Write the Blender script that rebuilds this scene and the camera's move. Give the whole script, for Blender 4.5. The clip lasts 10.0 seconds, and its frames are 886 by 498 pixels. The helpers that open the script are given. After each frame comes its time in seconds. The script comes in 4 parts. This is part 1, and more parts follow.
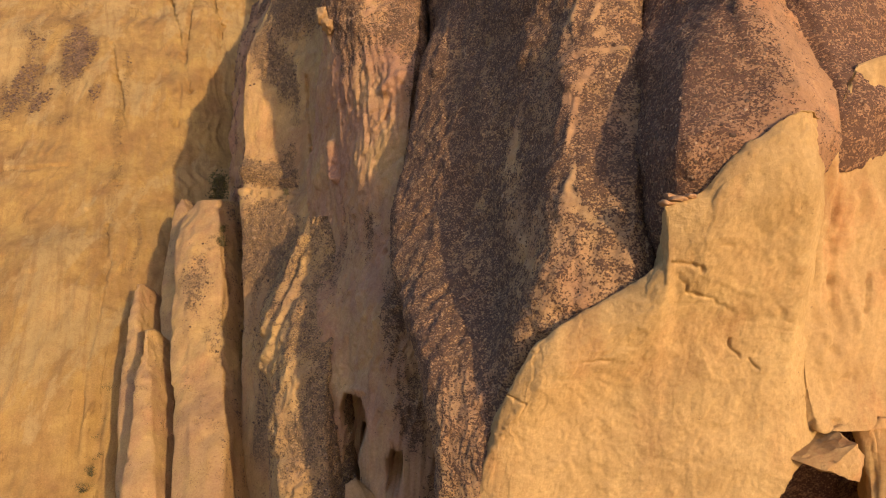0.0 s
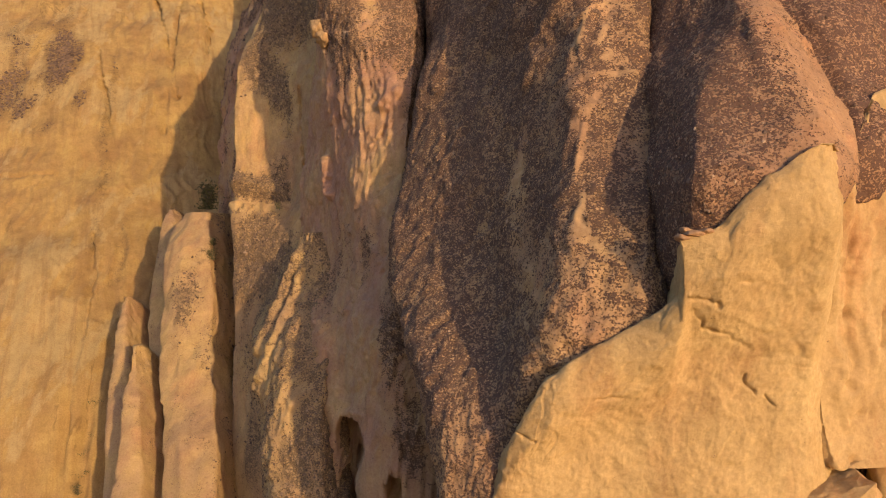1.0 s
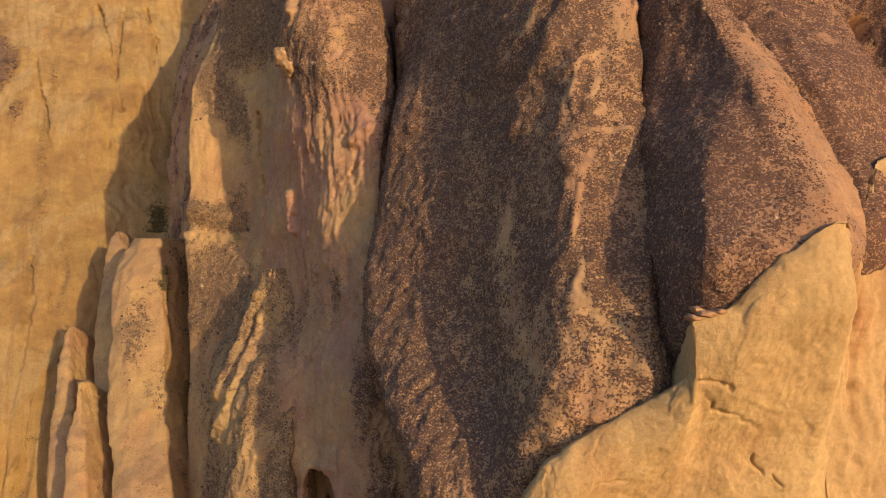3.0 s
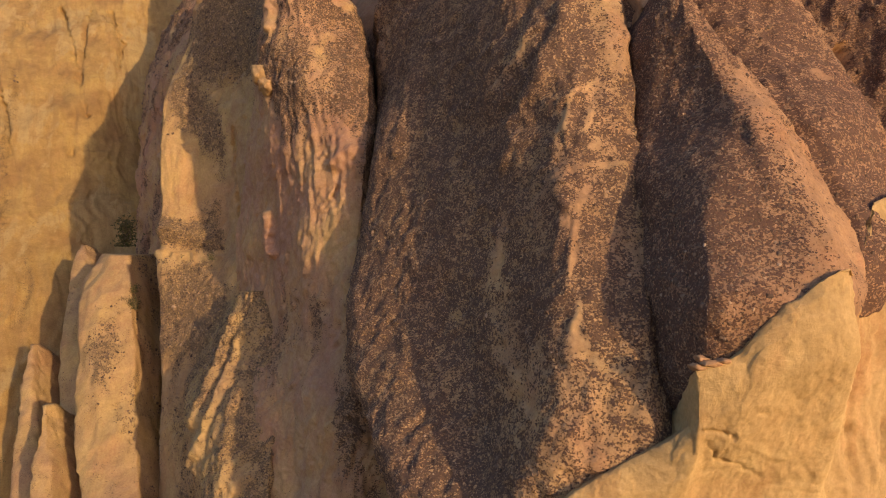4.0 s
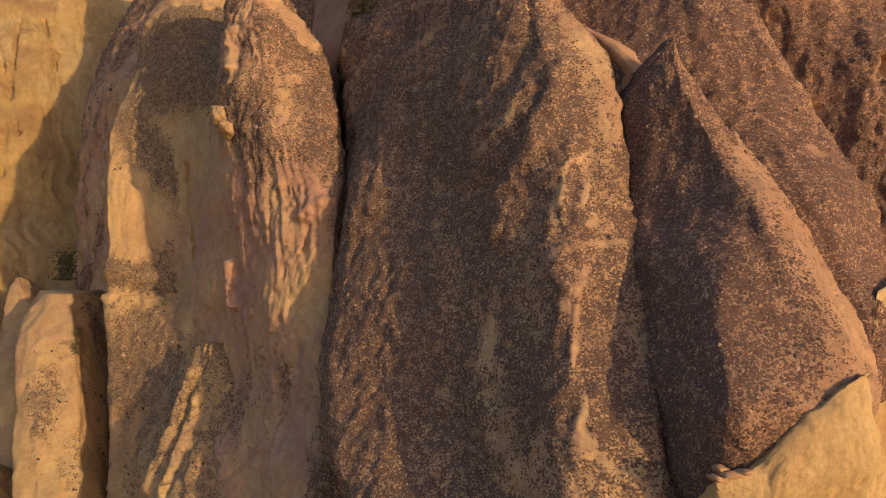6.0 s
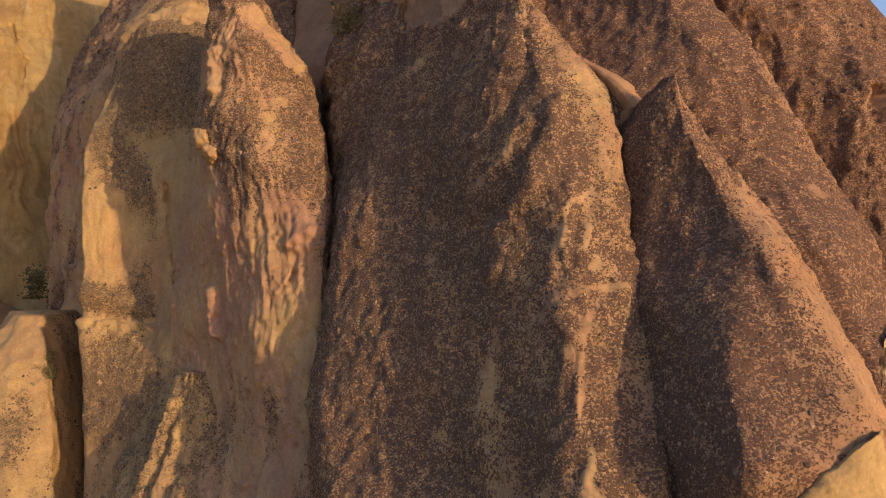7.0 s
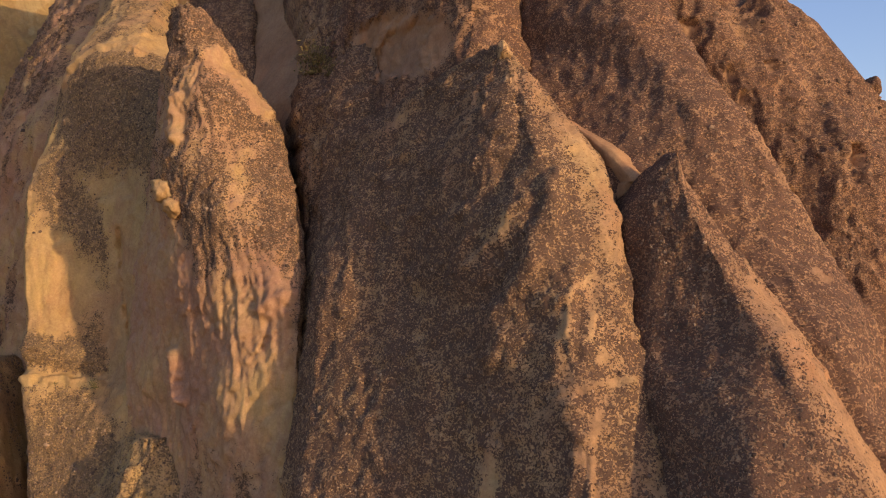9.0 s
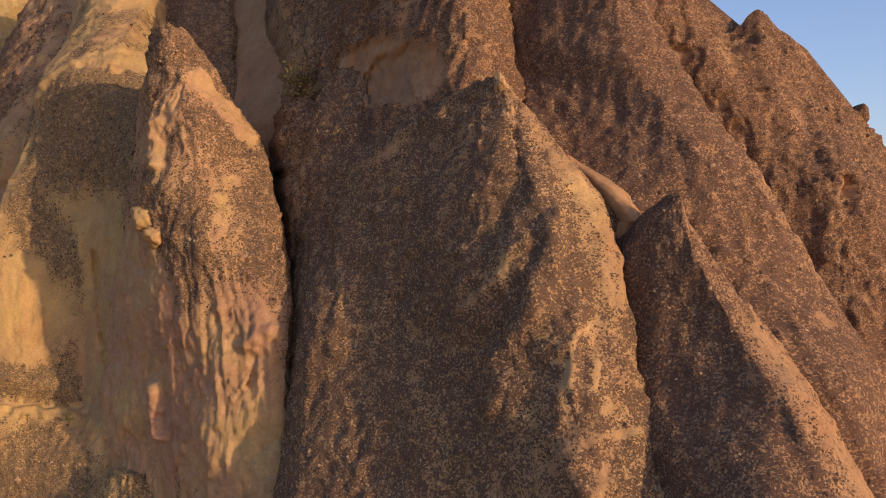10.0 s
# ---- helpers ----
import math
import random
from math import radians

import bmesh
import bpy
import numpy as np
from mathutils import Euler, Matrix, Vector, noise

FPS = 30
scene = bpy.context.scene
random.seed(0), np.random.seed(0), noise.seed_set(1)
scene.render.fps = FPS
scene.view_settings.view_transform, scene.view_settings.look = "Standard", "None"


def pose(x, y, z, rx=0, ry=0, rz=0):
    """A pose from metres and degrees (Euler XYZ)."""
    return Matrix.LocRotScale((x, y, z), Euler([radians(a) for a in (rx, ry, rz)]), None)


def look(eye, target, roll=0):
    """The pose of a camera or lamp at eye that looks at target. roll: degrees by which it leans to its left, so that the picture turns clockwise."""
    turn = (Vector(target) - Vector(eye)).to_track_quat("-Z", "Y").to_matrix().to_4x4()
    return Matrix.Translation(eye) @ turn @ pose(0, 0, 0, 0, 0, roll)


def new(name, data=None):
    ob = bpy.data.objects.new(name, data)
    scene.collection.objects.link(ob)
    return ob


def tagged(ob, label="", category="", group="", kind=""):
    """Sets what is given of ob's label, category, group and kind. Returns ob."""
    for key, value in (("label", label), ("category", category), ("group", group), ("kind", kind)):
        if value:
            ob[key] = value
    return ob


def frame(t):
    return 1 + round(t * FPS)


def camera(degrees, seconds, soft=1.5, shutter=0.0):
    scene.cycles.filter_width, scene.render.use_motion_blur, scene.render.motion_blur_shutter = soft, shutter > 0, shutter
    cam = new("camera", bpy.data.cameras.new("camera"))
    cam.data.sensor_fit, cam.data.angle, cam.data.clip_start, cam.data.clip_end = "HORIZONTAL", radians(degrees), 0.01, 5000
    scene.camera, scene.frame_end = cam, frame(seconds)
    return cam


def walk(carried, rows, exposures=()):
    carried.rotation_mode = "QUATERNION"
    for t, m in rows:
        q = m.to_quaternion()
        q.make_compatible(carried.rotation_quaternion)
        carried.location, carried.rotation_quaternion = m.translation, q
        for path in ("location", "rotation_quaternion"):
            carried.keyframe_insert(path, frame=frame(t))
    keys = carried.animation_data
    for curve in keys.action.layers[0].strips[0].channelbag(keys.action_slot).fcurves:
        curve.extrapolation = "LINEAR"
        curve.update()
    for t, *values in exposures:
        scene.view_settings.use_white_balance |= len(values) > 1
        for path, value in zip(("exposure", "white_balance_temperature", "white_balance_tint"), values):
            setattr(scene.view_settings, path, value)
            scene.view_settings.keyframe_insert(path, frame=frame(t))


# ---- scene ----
cam = camera(63.3, 10.0, 1.0)
PATH = [
    (0, (0.54, 0.326, 19.835), (0.512, 2.324, 19.763), 0.5),
    (0.5, (0.157, 0.799, 20.38), (0.144, 2.798, 20.31), 0.5),
    (1, (-0.228, 1.285, 20.965), (-0.219, 3.284, 20.897), 0.5),
    (1.5, (-0.641, 1.761, 21.567), (-0.599, 3.759, 21.501), 0.6),
    (2, (-1.053, 2.243, 22.181), (-0.975, 4.241, 22.117), 0.6),
    (2.5, (-1.487, 2.7, 22.757), (-1.371, 4.695, 22.696), 0.6),
    (4, (-2.81, 4.12, 24.84), (-2.565, 6.104, 24.785), 0.7),
    (4.5, (-3.288, 4.592, 25.573), (-2.998, 6.57, 25.521), 0.7),
    (5, (-3.75, 5.08, 26.334), (-3.417, 7.052, 26.284), 0.7),
    (5.5, (-4.186, 5.595, 27.111), (-3.815, 7.56, 27.063), 0.7),
    (7, (-5.444, 7.243, 29.558), (-4.964, 9.183, 29.513), 0.7),
    (7.5, (-5.882, 7.796, 30.387), (-5.362, 9.727, 30.343), 0.7),
    (8, (-6.273, 8.374, 31.267), (-5.715, 10.294, 31.221), 0.6),
    (8.5, (-6.618, 8.972, 32.082), (-6.025, 10.881, 32.038), 0.6),
    (9, (-6.97, 9.572, 32.935), (-6.341, 11.47, 32.891), 0.6),
    (9.5, (-7.281, 10.199, 33.737), (-6.617, 12.085, 33.695), 0.7),
    (10, (-7.618, 10.813, 34.591), (-6.919, 12.686, 34.55), 0.7),
]
walk(cam, [(t, look(eye, target, roll)) for t, eye, target, roll in PATH], [(0, 0.0, 6500, 13), (2.5, -0.04, 6500, 13), (5, -0.1, 6500, 13), (10, -0.09, 6500, 13)])
# ---- world and sun ----
SUN_AZ, SUN_EL = 29.5, 9.5     # degrees right of straight behind the first view, degrees up
to_sun = Vector((math.sin(radians(SUN_AZ)) * math.cos(radians(SUN_EL)), -math.cos(radians(SUN_AZ)) * math.cos(radians(SUN_EL)), math.sin(radians(SUN_EL))))
sun = new("sun", bpy.data.lights.new("sun", "SUN"))
sun.data.energy, sun.data.angle, sun.data.color = 4.05, radians(0.6), (1.0, 0.695, 0.37)
sun.matrix_world = look(tuple(to_sun * 200), (0, 0, 0))
world = bpy.data.worlds.new("world")
scene.world = world
world.use_nodes = True
sky = world.node_tree.nodes.new("ShaderNodeTexSky")
sky.sky_type, sky.sun_disc = "NISHITA", False
sky.sun_elevation, sky.sun_rotation = radians(SUN_EL), radians(180 - SUN_AZ)
sky.air_density, sky.dust_density, sky.ozone_density = 1.0, 1.4, 2.2
world.node_tree.nodes["Background"].inputs["Strength"].default_value = 0.305
haze = world.node_tree.nodes.new("ShaderNodeMix")
haze.data_type, haze.blend_type = "RGBA", "MULTIPLY"
haze.inputs[0].default_value, haze.inputs[7].default_value = 1.0, (1.02, 0.895, 1.0, 1)
world.node_tree.links.new(sky.outputs[0], haze.inputs[6])
world.node_tree.links.new(haze.outputs[2], world.node_tree.nodes["Background"].inputs["Color"])


# ---- materials ----
class Shader:
    """Short hands for a node material on world positions."""

    def __init__(self, name, rough=0.95, gloss=0.12):
        self.mat = bpy.data.materials.new(name)
        self.mat.use_nodes = True
        self.nodes, self.link = self.mat.node_tree.nodes, self.mat.node_tree.links.new
        self.bsdf = self.nodes["Principled BSDF"]
        self.bsdf.inputs["Roughness"].default_value = rough
        self.bsdf.inputs["Specular IOR Level"].default_value = gloss
        self.geo = self.nodes.new("ShaderNodeNewGeometry")

    def set(self, socket, v):
        if hasattr(v, "is_linked"):
            self.link(v, socket)
        else:
            socket.default_value = v if isinstance(v, (int, float)) else (*v, 1)

    def place(self, stretch=(1, 1, 1), turn=0.0):
        way = self.geo.outputs["Position"]
        for socket, v in (("Rotation", (0, 0, radians(turn))), ("Scale", stretch)):
            m = self.nodes.new("ShaderNodeMapping")
            m.inputs[socket].default_value = v
            self.link(way, m.inputs["Vector"])
            way = m.outputs[0]
        return way

    def noise(self, scale, detail=4.0, rough=0.6, stretch=(1, 1, 1), warp=0.0, turn=0.0):
        tex = self.nodes.new("ShaderNodeTexNoise")
        tex.inputs["Distortion"].default_value = warp
        tex.inputs["Scale"].default_value, tex.inputs["Detail"].default_value, tex.inputs["Roughness"].default_value = scale, detail, rough
        self.link(self.place(stretch, turn), tex.inputs["Vector"])
        return tex.outputs["Fac"]

    def ramp(self, value, lo, hi, a=(0, 0, 0), b=(1, 1, 1)):
        r = self.nodes.new("ShaderNodeValToRGB")
        r.color_ramp.elements[0].position, r.color_ramp.elements[1].position = lo, hi
        r.color_ramp.elements[0].color, r.color_ramp.elements[1].color = (*a, 1), (*b, 1)
        self.link(value, r.inputs["Fac"])
        return r.outputs["Color"]

    def mix(self, fac, a, b, how="MIX"):
        m = self.nodes.new("ShaderNodeMix")
        m.data_type, m.blend_type = "RGBA", how
        self.set(m.inputs[0], fac), self.set(m.inputs[6], a), self.set(m.inputs[7], b)
        return m.outputs[2]

    def calc(self, op, a, b):
        m = self.nodes.new("ShaderNodeMath")
        m.operation = op
        self.set(m.inputs[0], a), self.set(m.inputs[1], b)
        return m.outputs[0]

    def done(self, colour, height=None, strength=0.6, distance=0.12):
        self.set(self.bsdf.inputs["Base Color"], colour)
        if height is not None:
            bump = self.nodes.new("ShaderNodeBump")
            bump.inputs["Strength"].default_value, bump.inputs["Distance"].default_value = strength, distance
            self.link(height, bump.inputs["Height"])
            self.link(bump.outputs[0], self.bsdf.inputs["Normal"])
        return self.mat


def rock_material(name, light, dark, red, speck, rusty=0.7, streaky=0.5, plate=None, lean=1.0, turn=0.0):
    """Tuff with streaks, stains and pale plates; where the mesh's cover is high it carries dark and pale gravel."""
    s = Shader(name)
    streak = s.noise(1.1, 6, 0.68, (1, lean, 0.12), 0.0, turn)
    large = s.noise(0.20, 5, 0.62)
    rust = s.noise(0.33, 5, 0.65, (1, 1, 0.5))
    grain = s.noise(6.0, 7, 0.78)
    beds = s.noise(0.5, 3, 0.6, (0.15, 0.15, 2.2))
    base = s.mix(s.ramp(large, 0.36, 0.66), light, dark)
    if plate:
        split = s.calc("ABSOLUTE", s.calc("SUBTRACT", s.noise(0.16, 5, 0.55, (1, 0.35, 0.3), 0.4, turn), 0.5), 0.0)
        split = s.ramp(s.calc("ADD", split, s.calc("MULTIPLY", s.ramp(s.noise(0.12, 3), 0.42, 0.55), 0.05)), 0.0, 0.009, (1, 1, 1), (0, 0, 0))
        base = s.mix(s.calc("MULTIPLY", split, 0.6), base, tuple(0.55 * d for d in dark))
        base = s.mix(s.calc("MULTIPLY", s.ramp(s.noise(0.13, 6, 0.6, (1, 0.4, 0.4)), 0.505, 0.53), 0.8), base, plate)
    base = s.mix(s.calc("MULTIPLY", s.ramp(rust, 0.52, 0.68), rusty), base, red)
    base = s.mix(s.calc("MULTIPLY", s.ramp(streak, 0.48, 0.70), streaky), base, dark)
    base = s.mix(s.calc("MULTIPLY", s.ramp(beds, 0.55, 0.75), 0.15), base, light)
    base = s.mix(0.45, base, s.ramp(grain, 0.30, 0.70, (0.35, 0.32, 0.3), (1.15, 1.15, 1.15)), "MULTIPLY")
    base = s.mix(0.5, base, s.ramp(s.noise(0.8, 8, 0.72, (1, 1, 0.7)), 0.32, 0.62, (0.6, 0.56, 0.52), (1.06, 1.06, 1.06)), "MULTIPLY")
    cover = s.nodes.new("ShaderNodeAttribute")
    cover.attribute_name = "cover"
    amount = s.calc("ADD", cover.outputs["Fac"], s.calc("MULTIPLY", s.calc("SUBTRACT", s.noise(0.9, 6, 0.7, (1, 1, 0.6)), 0.5), 0.7))
    amount = s.calc("MINIMUM", s.calc("MAXIMUM", amount, -0.8), 1.0)
    tuft = s.noise(9.5, 2.5, 0.62, (1, 1, 1.2), 0.6)
    clump = s.noise(2.0, 3, 0.6, (1, 1, 1.3))
    field = s.calc("ADD", s.calc("SUBTRACT", tuft, 0.5), s.calc("MULTIPLY", s.calc("SUBTRACT", clump, 0.5), 0.55))
    field = s.calc("ADD", field, s.calc("MULTIPLY", s.calc("SUBTRACT", s.calc("MINIMUM", amount, 0.62), 0.48), 0.3))
    mask = s.ramp(s.calc("ADD", s.calc("MULTIPLY", field, 15.0), 0.5), 0.0, 1.0)
    some = s.calc("MINIMUM", s.calc("MAXIMUM", s.calc("MULTIPLY", amount, 0.72), 0.0), 0.6)
    soil = s.mix(some, base, tuple(0.7 * d + 0.2 * k for d, k in zip(dark, speck)))
    pale = s.ramp(s.calc("SUBTRACT", 0.42, tuft), 0.0, 0.1)
    soil = s.mix(s.calc("MULTIPLY", pale, some), soil, tuple(1.1 * c for c in light))
    tint = s.mix(s.ramp(s.noise(11.0, 2, 0.5), 0.35, 0.65), speck, tuple(0.17 * d + 0.83 * k for d, k in zip(dark, speck)))
    colour = s.mix(s.calc("MULTIPLY", mask, 0.95), soil, tint)
    height = s.calc("ADD", s.calc("MULTIPLY", grain, 0.3), s.calc("MULTIPLY", mask, 0.22))
    height = s.calc("ADD", height, s.calc("MULTIPLY", streak, 0.22))
    return s.done(colour, height, 0.9, 0.2)


def scrub_material(name, a, b):
    s = Shader(name, 0.9, 0.1)
    return s.done(s.mix(s.geo.outputs["Random Per Island"], a, b))


GOLD = rock_material("golden_tuff", (0.53, 0.368, 0.152), (0.42, 0.268, 0.14), (0.46, 0.263, 0.13), (0.15, 0.105, 0.06))
YELLOW = rock_material("yellow_tuff", (0.455, 0.308, 0.104), (0.30, 0.185, 0.074), (0.39, 0.226, 0.088), (0.12, 0.078, 0.045), 0.45, 0.75, (0.43, 0.312, 0.135), 0.03, -24)
CREAM = rock_material("cream_tuff", (0.54, 0.382, 0.168), (0.49, 0.33, 0.143), (0.47, 0.28, 0.12), (0.12, 0.08, 0.05), 0.7, 0.5)
ORANGE = rock_material("orange_tuff", (0.485, 0.295, 0.152), (0.34, 0.2, 0.116), (0.48, 0.24, 0.12), (0.10, 0.057, 0.042))
BROWN = rock_material("brown_tuff", (0.555, 0.372, 0.175), (0.37, 0.225, 0.126), (0.46, 0.255, 0.145), (0.094, 0.058, 0.043))
SCRUB = scrub_material("dry_scrub", (0.075, 0.05, 0.037), (0.20, 0.135, 0.09))
STONES = scrub_material("pale_rubble", (0.20, 0.135, 0.085), (0.42, 0.29, 0.18))
LEAVES = scrub_material("shrub_leaves", (0.055, 0.06, 0.025), (0.16, 0.13, 0.05))
APRICOT = rock_material("apricot_tuff", (0.53, 0.36, 0.163), (0.42, 0.24, 0.15), (0.46, 0.25, 0.145), (0.105, 0.068, 0.043), 0.6, 0.7)
PINK = rock_material("rose_tuff", (0.53, 0.37, 0.165), (0.48, 0.315, 0.14), (0.47, 0.235, 0.10), (0.12, 0.08, 0.05), 0.85, 0.35)
BARK = scrub_material("shrub_bark", (0.10, 0.075, 0.05), (0.16, 0.12, 0.08))


# ---- rock forms ----
def smooth_rows(knots, at):
    """Catmull-Rom through rows of control points (first axis), and the straight lines between them."""
    k = np.clip(at.astype(int), 0, len(knots) - 2)
    t = (at - k)[:, None, None]
    p1, p2 = knots[k], knots[k + 1]
    p0 = np.where((k > 0)[:, None, None], knots[np.maximum(k - 1, 0)], 2 * p1 - p2)
    p3 = np.where((k + 2 < len(knots))[:, None, None], knots[np.minimum(k + 2, len(knots) - 1)], 2 * p2 - p1)
    soft = 0.5 * ((2 * p1) + (p2 - p0) * t + (2 * p0 - 5 * p1 + 4 * p2 - p3) * t**2 + (3 * p1 - p0 - 3 * p2 + p3) * t**3)
    return soft, p1 + (p2 - p1) * t


def spread(knots, step, foot=1):
    """Parameters along the first axis, about step metres apart, and foot times wider in the first, buried stretch."""
    gaps = np.linalg.norm(np.diff(knots, axis=0), axis=2).mean(1)
    gaps[0] /= foot
    return np.concatenate([np.linspace(k, k + 1, max(2, int(round(g / step))), endpoint=False) for k, g in enumerate(gaps)] + [[len(knots) - 1.0]])


def line_gap(x, z, line):
    """How far points of the face lie from a broken line of (x, z)."""
    best = np.full(x.shape, 1e9)
    for (ax, az), (bx, bz) in zip(line, line[1:]):
        dx, dz = bx - ax, bz - az
        t = np.clip(((x - ax) * dx + (z - az) * dz) / (dx * dx + dz * dz), 0, 1)
        best = np.minimum(best, np.hypot(x - ax - t * dx, z - az - t * dz))
    return best


def chip(p, scale):
    """Broken facets: every cell has its own height and tilt."""
    q = p * scale
    c = noise.voronoi(q)[1][0]
    tilt = noise.cell_vector(c * 7.13) * 2 - Vector((1, 1, 1))
    return noise.cell(c * 5.31) - 0.5 + 0.9 * tilt.dot(q - c)


class Rock:
    """A rock mass from level sections (front outline, left to right, top level first), closed behind; its face is roughened."""

    def __init__(self, name, label, mat, cover, step, back, lumps=0.35, rills=0.22, fine=0.08, sharp=0.5, category="rock cone", kind="", freq=1.0, chips=(0.3, 0.0), jag=0.0, veil=0.35, octaves=4, crag=0.0, upright=0.0):
        self.name, self.label, self.mat, self.cover, self.step, self.back = name, label, mat, cover, step, back
        self.lumps, self.rills, self.fine, self.sharp, self.category, self.kind = lumps, rills, fine, sharp, category, kind
        self.rim, self.ridges, self.rows, self.cracks, self.hollows, self.patches, self.flutes, self.low = 0, [], [], [], [], [], [], -100
        self.freq, self.chips, self.jag, self.veil, self.octaves, self.crag, self.upright = freq, chips, jag, veil, octaves, crag, upright

    def level(self, z, *points):
        self.rows.append([(p[0], p[1], p[2] if len(p) > 2 else z) for p in points])

    def crack(self, width, depth, *line):
        self.cracks.append((width, depth, line))

    def ridge(self, width, height, cover, *line):
        self.ridges.append((width, height, cover, line))

    def hollow(self, x, z, rx, rz, depth, edge=0.25):
        self.hollows.append((x, z, rx, rz, depth, edge))

    def patch(self, x, z, rx, rz, amount):
        self.patches.append((x, z, rx, rz, amount))

    def build(self, scrub=0, stones=0, size=0.13, bias=0.0):
        knots = np.array(self.rows[::-1], float)
        up = spread(knots, self.step, 6)
        soft, hard = smooth_rows(knots, up)
        grid = 0.7 * soft + 0.3 * hard
        across = grid.transpose(1, 0, 2)
        at = spread(across, self.step)
        soft, hard = smooth_rows(across, at)
        grid = ((1 - self.sharp) * soft + self.sharp * hard).transpose(1, 0, 2)
        n, m, _ = grid.shape
        out = np.cross(np.gradient(grid, axis=1), np.gradient(grid, axis=0))
        out /= np.linalg.norm(out, axis=2, keepdims=True) + 1e-9
        seed = Vector((sum(map(ord, self.label)) * 0.37 % 50, len(self.label) * 1.7, 0))
        push, veil = np.zeros((n, m)), np.zeros((n, m))
        turb = noise.fractal
        for i in range(n):
            for j in range(m):
                p = Vector(grid[i, j]) * self.freq
                p += 0.7 * noise.noise_vector(p * 0.45 + seed)
                a = turb(p * 0.23 + seed, 1.0, 2.1, self.octaves)
                if self.upright:
                    p = Vector((p.x + self.upright * p.y, 0, 0.22 * p.z + 0.1 * p.y))
                r = turb(Vector((p.x * 0.75, p.y * 0.75, p.z * 0.15)) + seed, 0.9, 2.2, 4)
                f = turb(p * 1.5 + seed, 0.7, 2.3, 4)
                push[i, j] = self.lumps * a - self.rills * abs(r) + self.fine * f
                if self.crag:
                    push[i, j] += self.crag * (noise.ridged_multi_fractal(Vector((p.x * 1.1, p.y * 1.1, p.z * 0.45)) + seed, 0.6, 2.3, 5, 0.95, 1.6) - 1.1)
                if self.chips[1]:
                    w = Vector(grid[i, j]) + 0.5 * noise.noise_vector(p * 0.9)
                    w.z *= 0.6
                    push[i, j] += self.chips[1] * (chip(w, self.chips[0]) + 0.3 * chip(w, self.chips[0] * 3.7))
                veil[i, j] = turb(Vector((p.x * 0.5, p.y * 0.5, p.z * 0.16)) - seed, 0.8, 2.2, 4)
        x, z = grid[..., 0], grid[..., 2]
        for x0, z0, rx, rz, amount in self.flutes:
            fade = np.exp(-(((x - x0) / rx) ** 2 + ((z - z0) / rz) ** 2))
            wave = np.array([[abs(noise.fractal(Vector((p[0] * 2.0 + 0.15 * p[2], p[1] * 0.4, p[2] * 0.08)) + seed + 0.15 * noise.noise_vector(Vector(p) * 0.8), 0.6, 2.3, 4)) for p in row] for row in grid])
            push = push * (1 - 0.5 * fade) - amount * fade * (1 - np.minimum(2.2 * wave, 1.0) ** 0.8)
        cov = np.interp(at, np.arange(len(self.cover)), self.cover)[None, :] + self.veil * veil
        for x0, z0, rx, rz, amount in self.patches:
            cov = cov + amount * np.clip(1.6 - 1.6 * np.hypot((x - x0) / rx, (z - z0) / rz), 0, 1)
        for width, height, bare, line in self.ridges:
            wob = np.array([[noise.fractal(Vector((p[0] * 0.9, p[2] * 0.9, 1.0)) + seed, 0.8, 2.1, 3) for p in row] for row in grid]) * 0.3
            gap = line_gap(x + wob, z + wob, line) / width
            push += height * np.clip(1 - gap, 0, 1)
            cov = cov + bare * np.clip(1.5 - gap, 0, 1)
        grid = grid + out * push[..., None]
        if self.jag:
            brink = int(np.argmin(np.abs(up - (len(knots) - 1 - self.rim))))
            drop = np.linalg.norm(np.diff(grid, axis=0, prepend=grid[:1]), axis=2).cumsum(0)
            drop = np.abs(drop - drop[brink])
            tooth = np.array([noise.fractal(Vector((p[0] * 0.9, p[1] * 0.9, 7.7)), 0.7, 2.2, 5) for p in grid[brink]])
            grid[..., 2] += self.jag * tooth * np.exp(-drop / 0.35)
        x, z = grid[..., 0].copy(), grid[..., 2].copy()
        for width, depth, line in self.cracks:
            wob = np.array([[noise.noise(Vector((p[0] * 1.3, 3.0, p[2] * 1.3))) for p in row] for row in grid]) * width * 0.8
            wob += 0.09 * np.array([[noise.noise(Vector((p[0] * 3.7, 5.0, p[2] * 3.7))) for p in row] for row in grid])
            gone = np.array([[noise.noise(Vector((p[0], 9.0, p[2])) * 1.1 * self.freq ** 1.5) for p in row] for row in grid])
            grid[..., 1] += depth * np.clip(0.8 + 1.4 * gone, 0.15, 1) * np.exp(-((line_gap(x + wob, z + wob, line) / width) ** 2))
        for x0, z0, rx, rz, depth, edge in self.hollows:
            gap = 1 - np.hypot((x - x0) / rx, (z - z0) / rz) + 0.25 * veil
            w = np.clip(gap / edge, 0, 1)
            grid[..., 1] += depth * w * w * (3 - 2 * w)
            cov = cov - 0.8 * w
        face = grid
        # closed behind
        left, right = grid[:, :1].copy(), grid[:, -1:].copy()
        rear = np.maximum(left[..., 1], right[..., 1]) + 0.4
        rear = np.minimum(np.maximum(rear, self.back), rear + 0.7 * (grid[-1, :, 2].max() - left[..., 2]))
        left[..., 1] = right[..., 1] = rear
        grid = np.concatenate([left, grid, right], axis=1)
        index = np.arange(n * (m + 2)).reshape(n, m + 2)
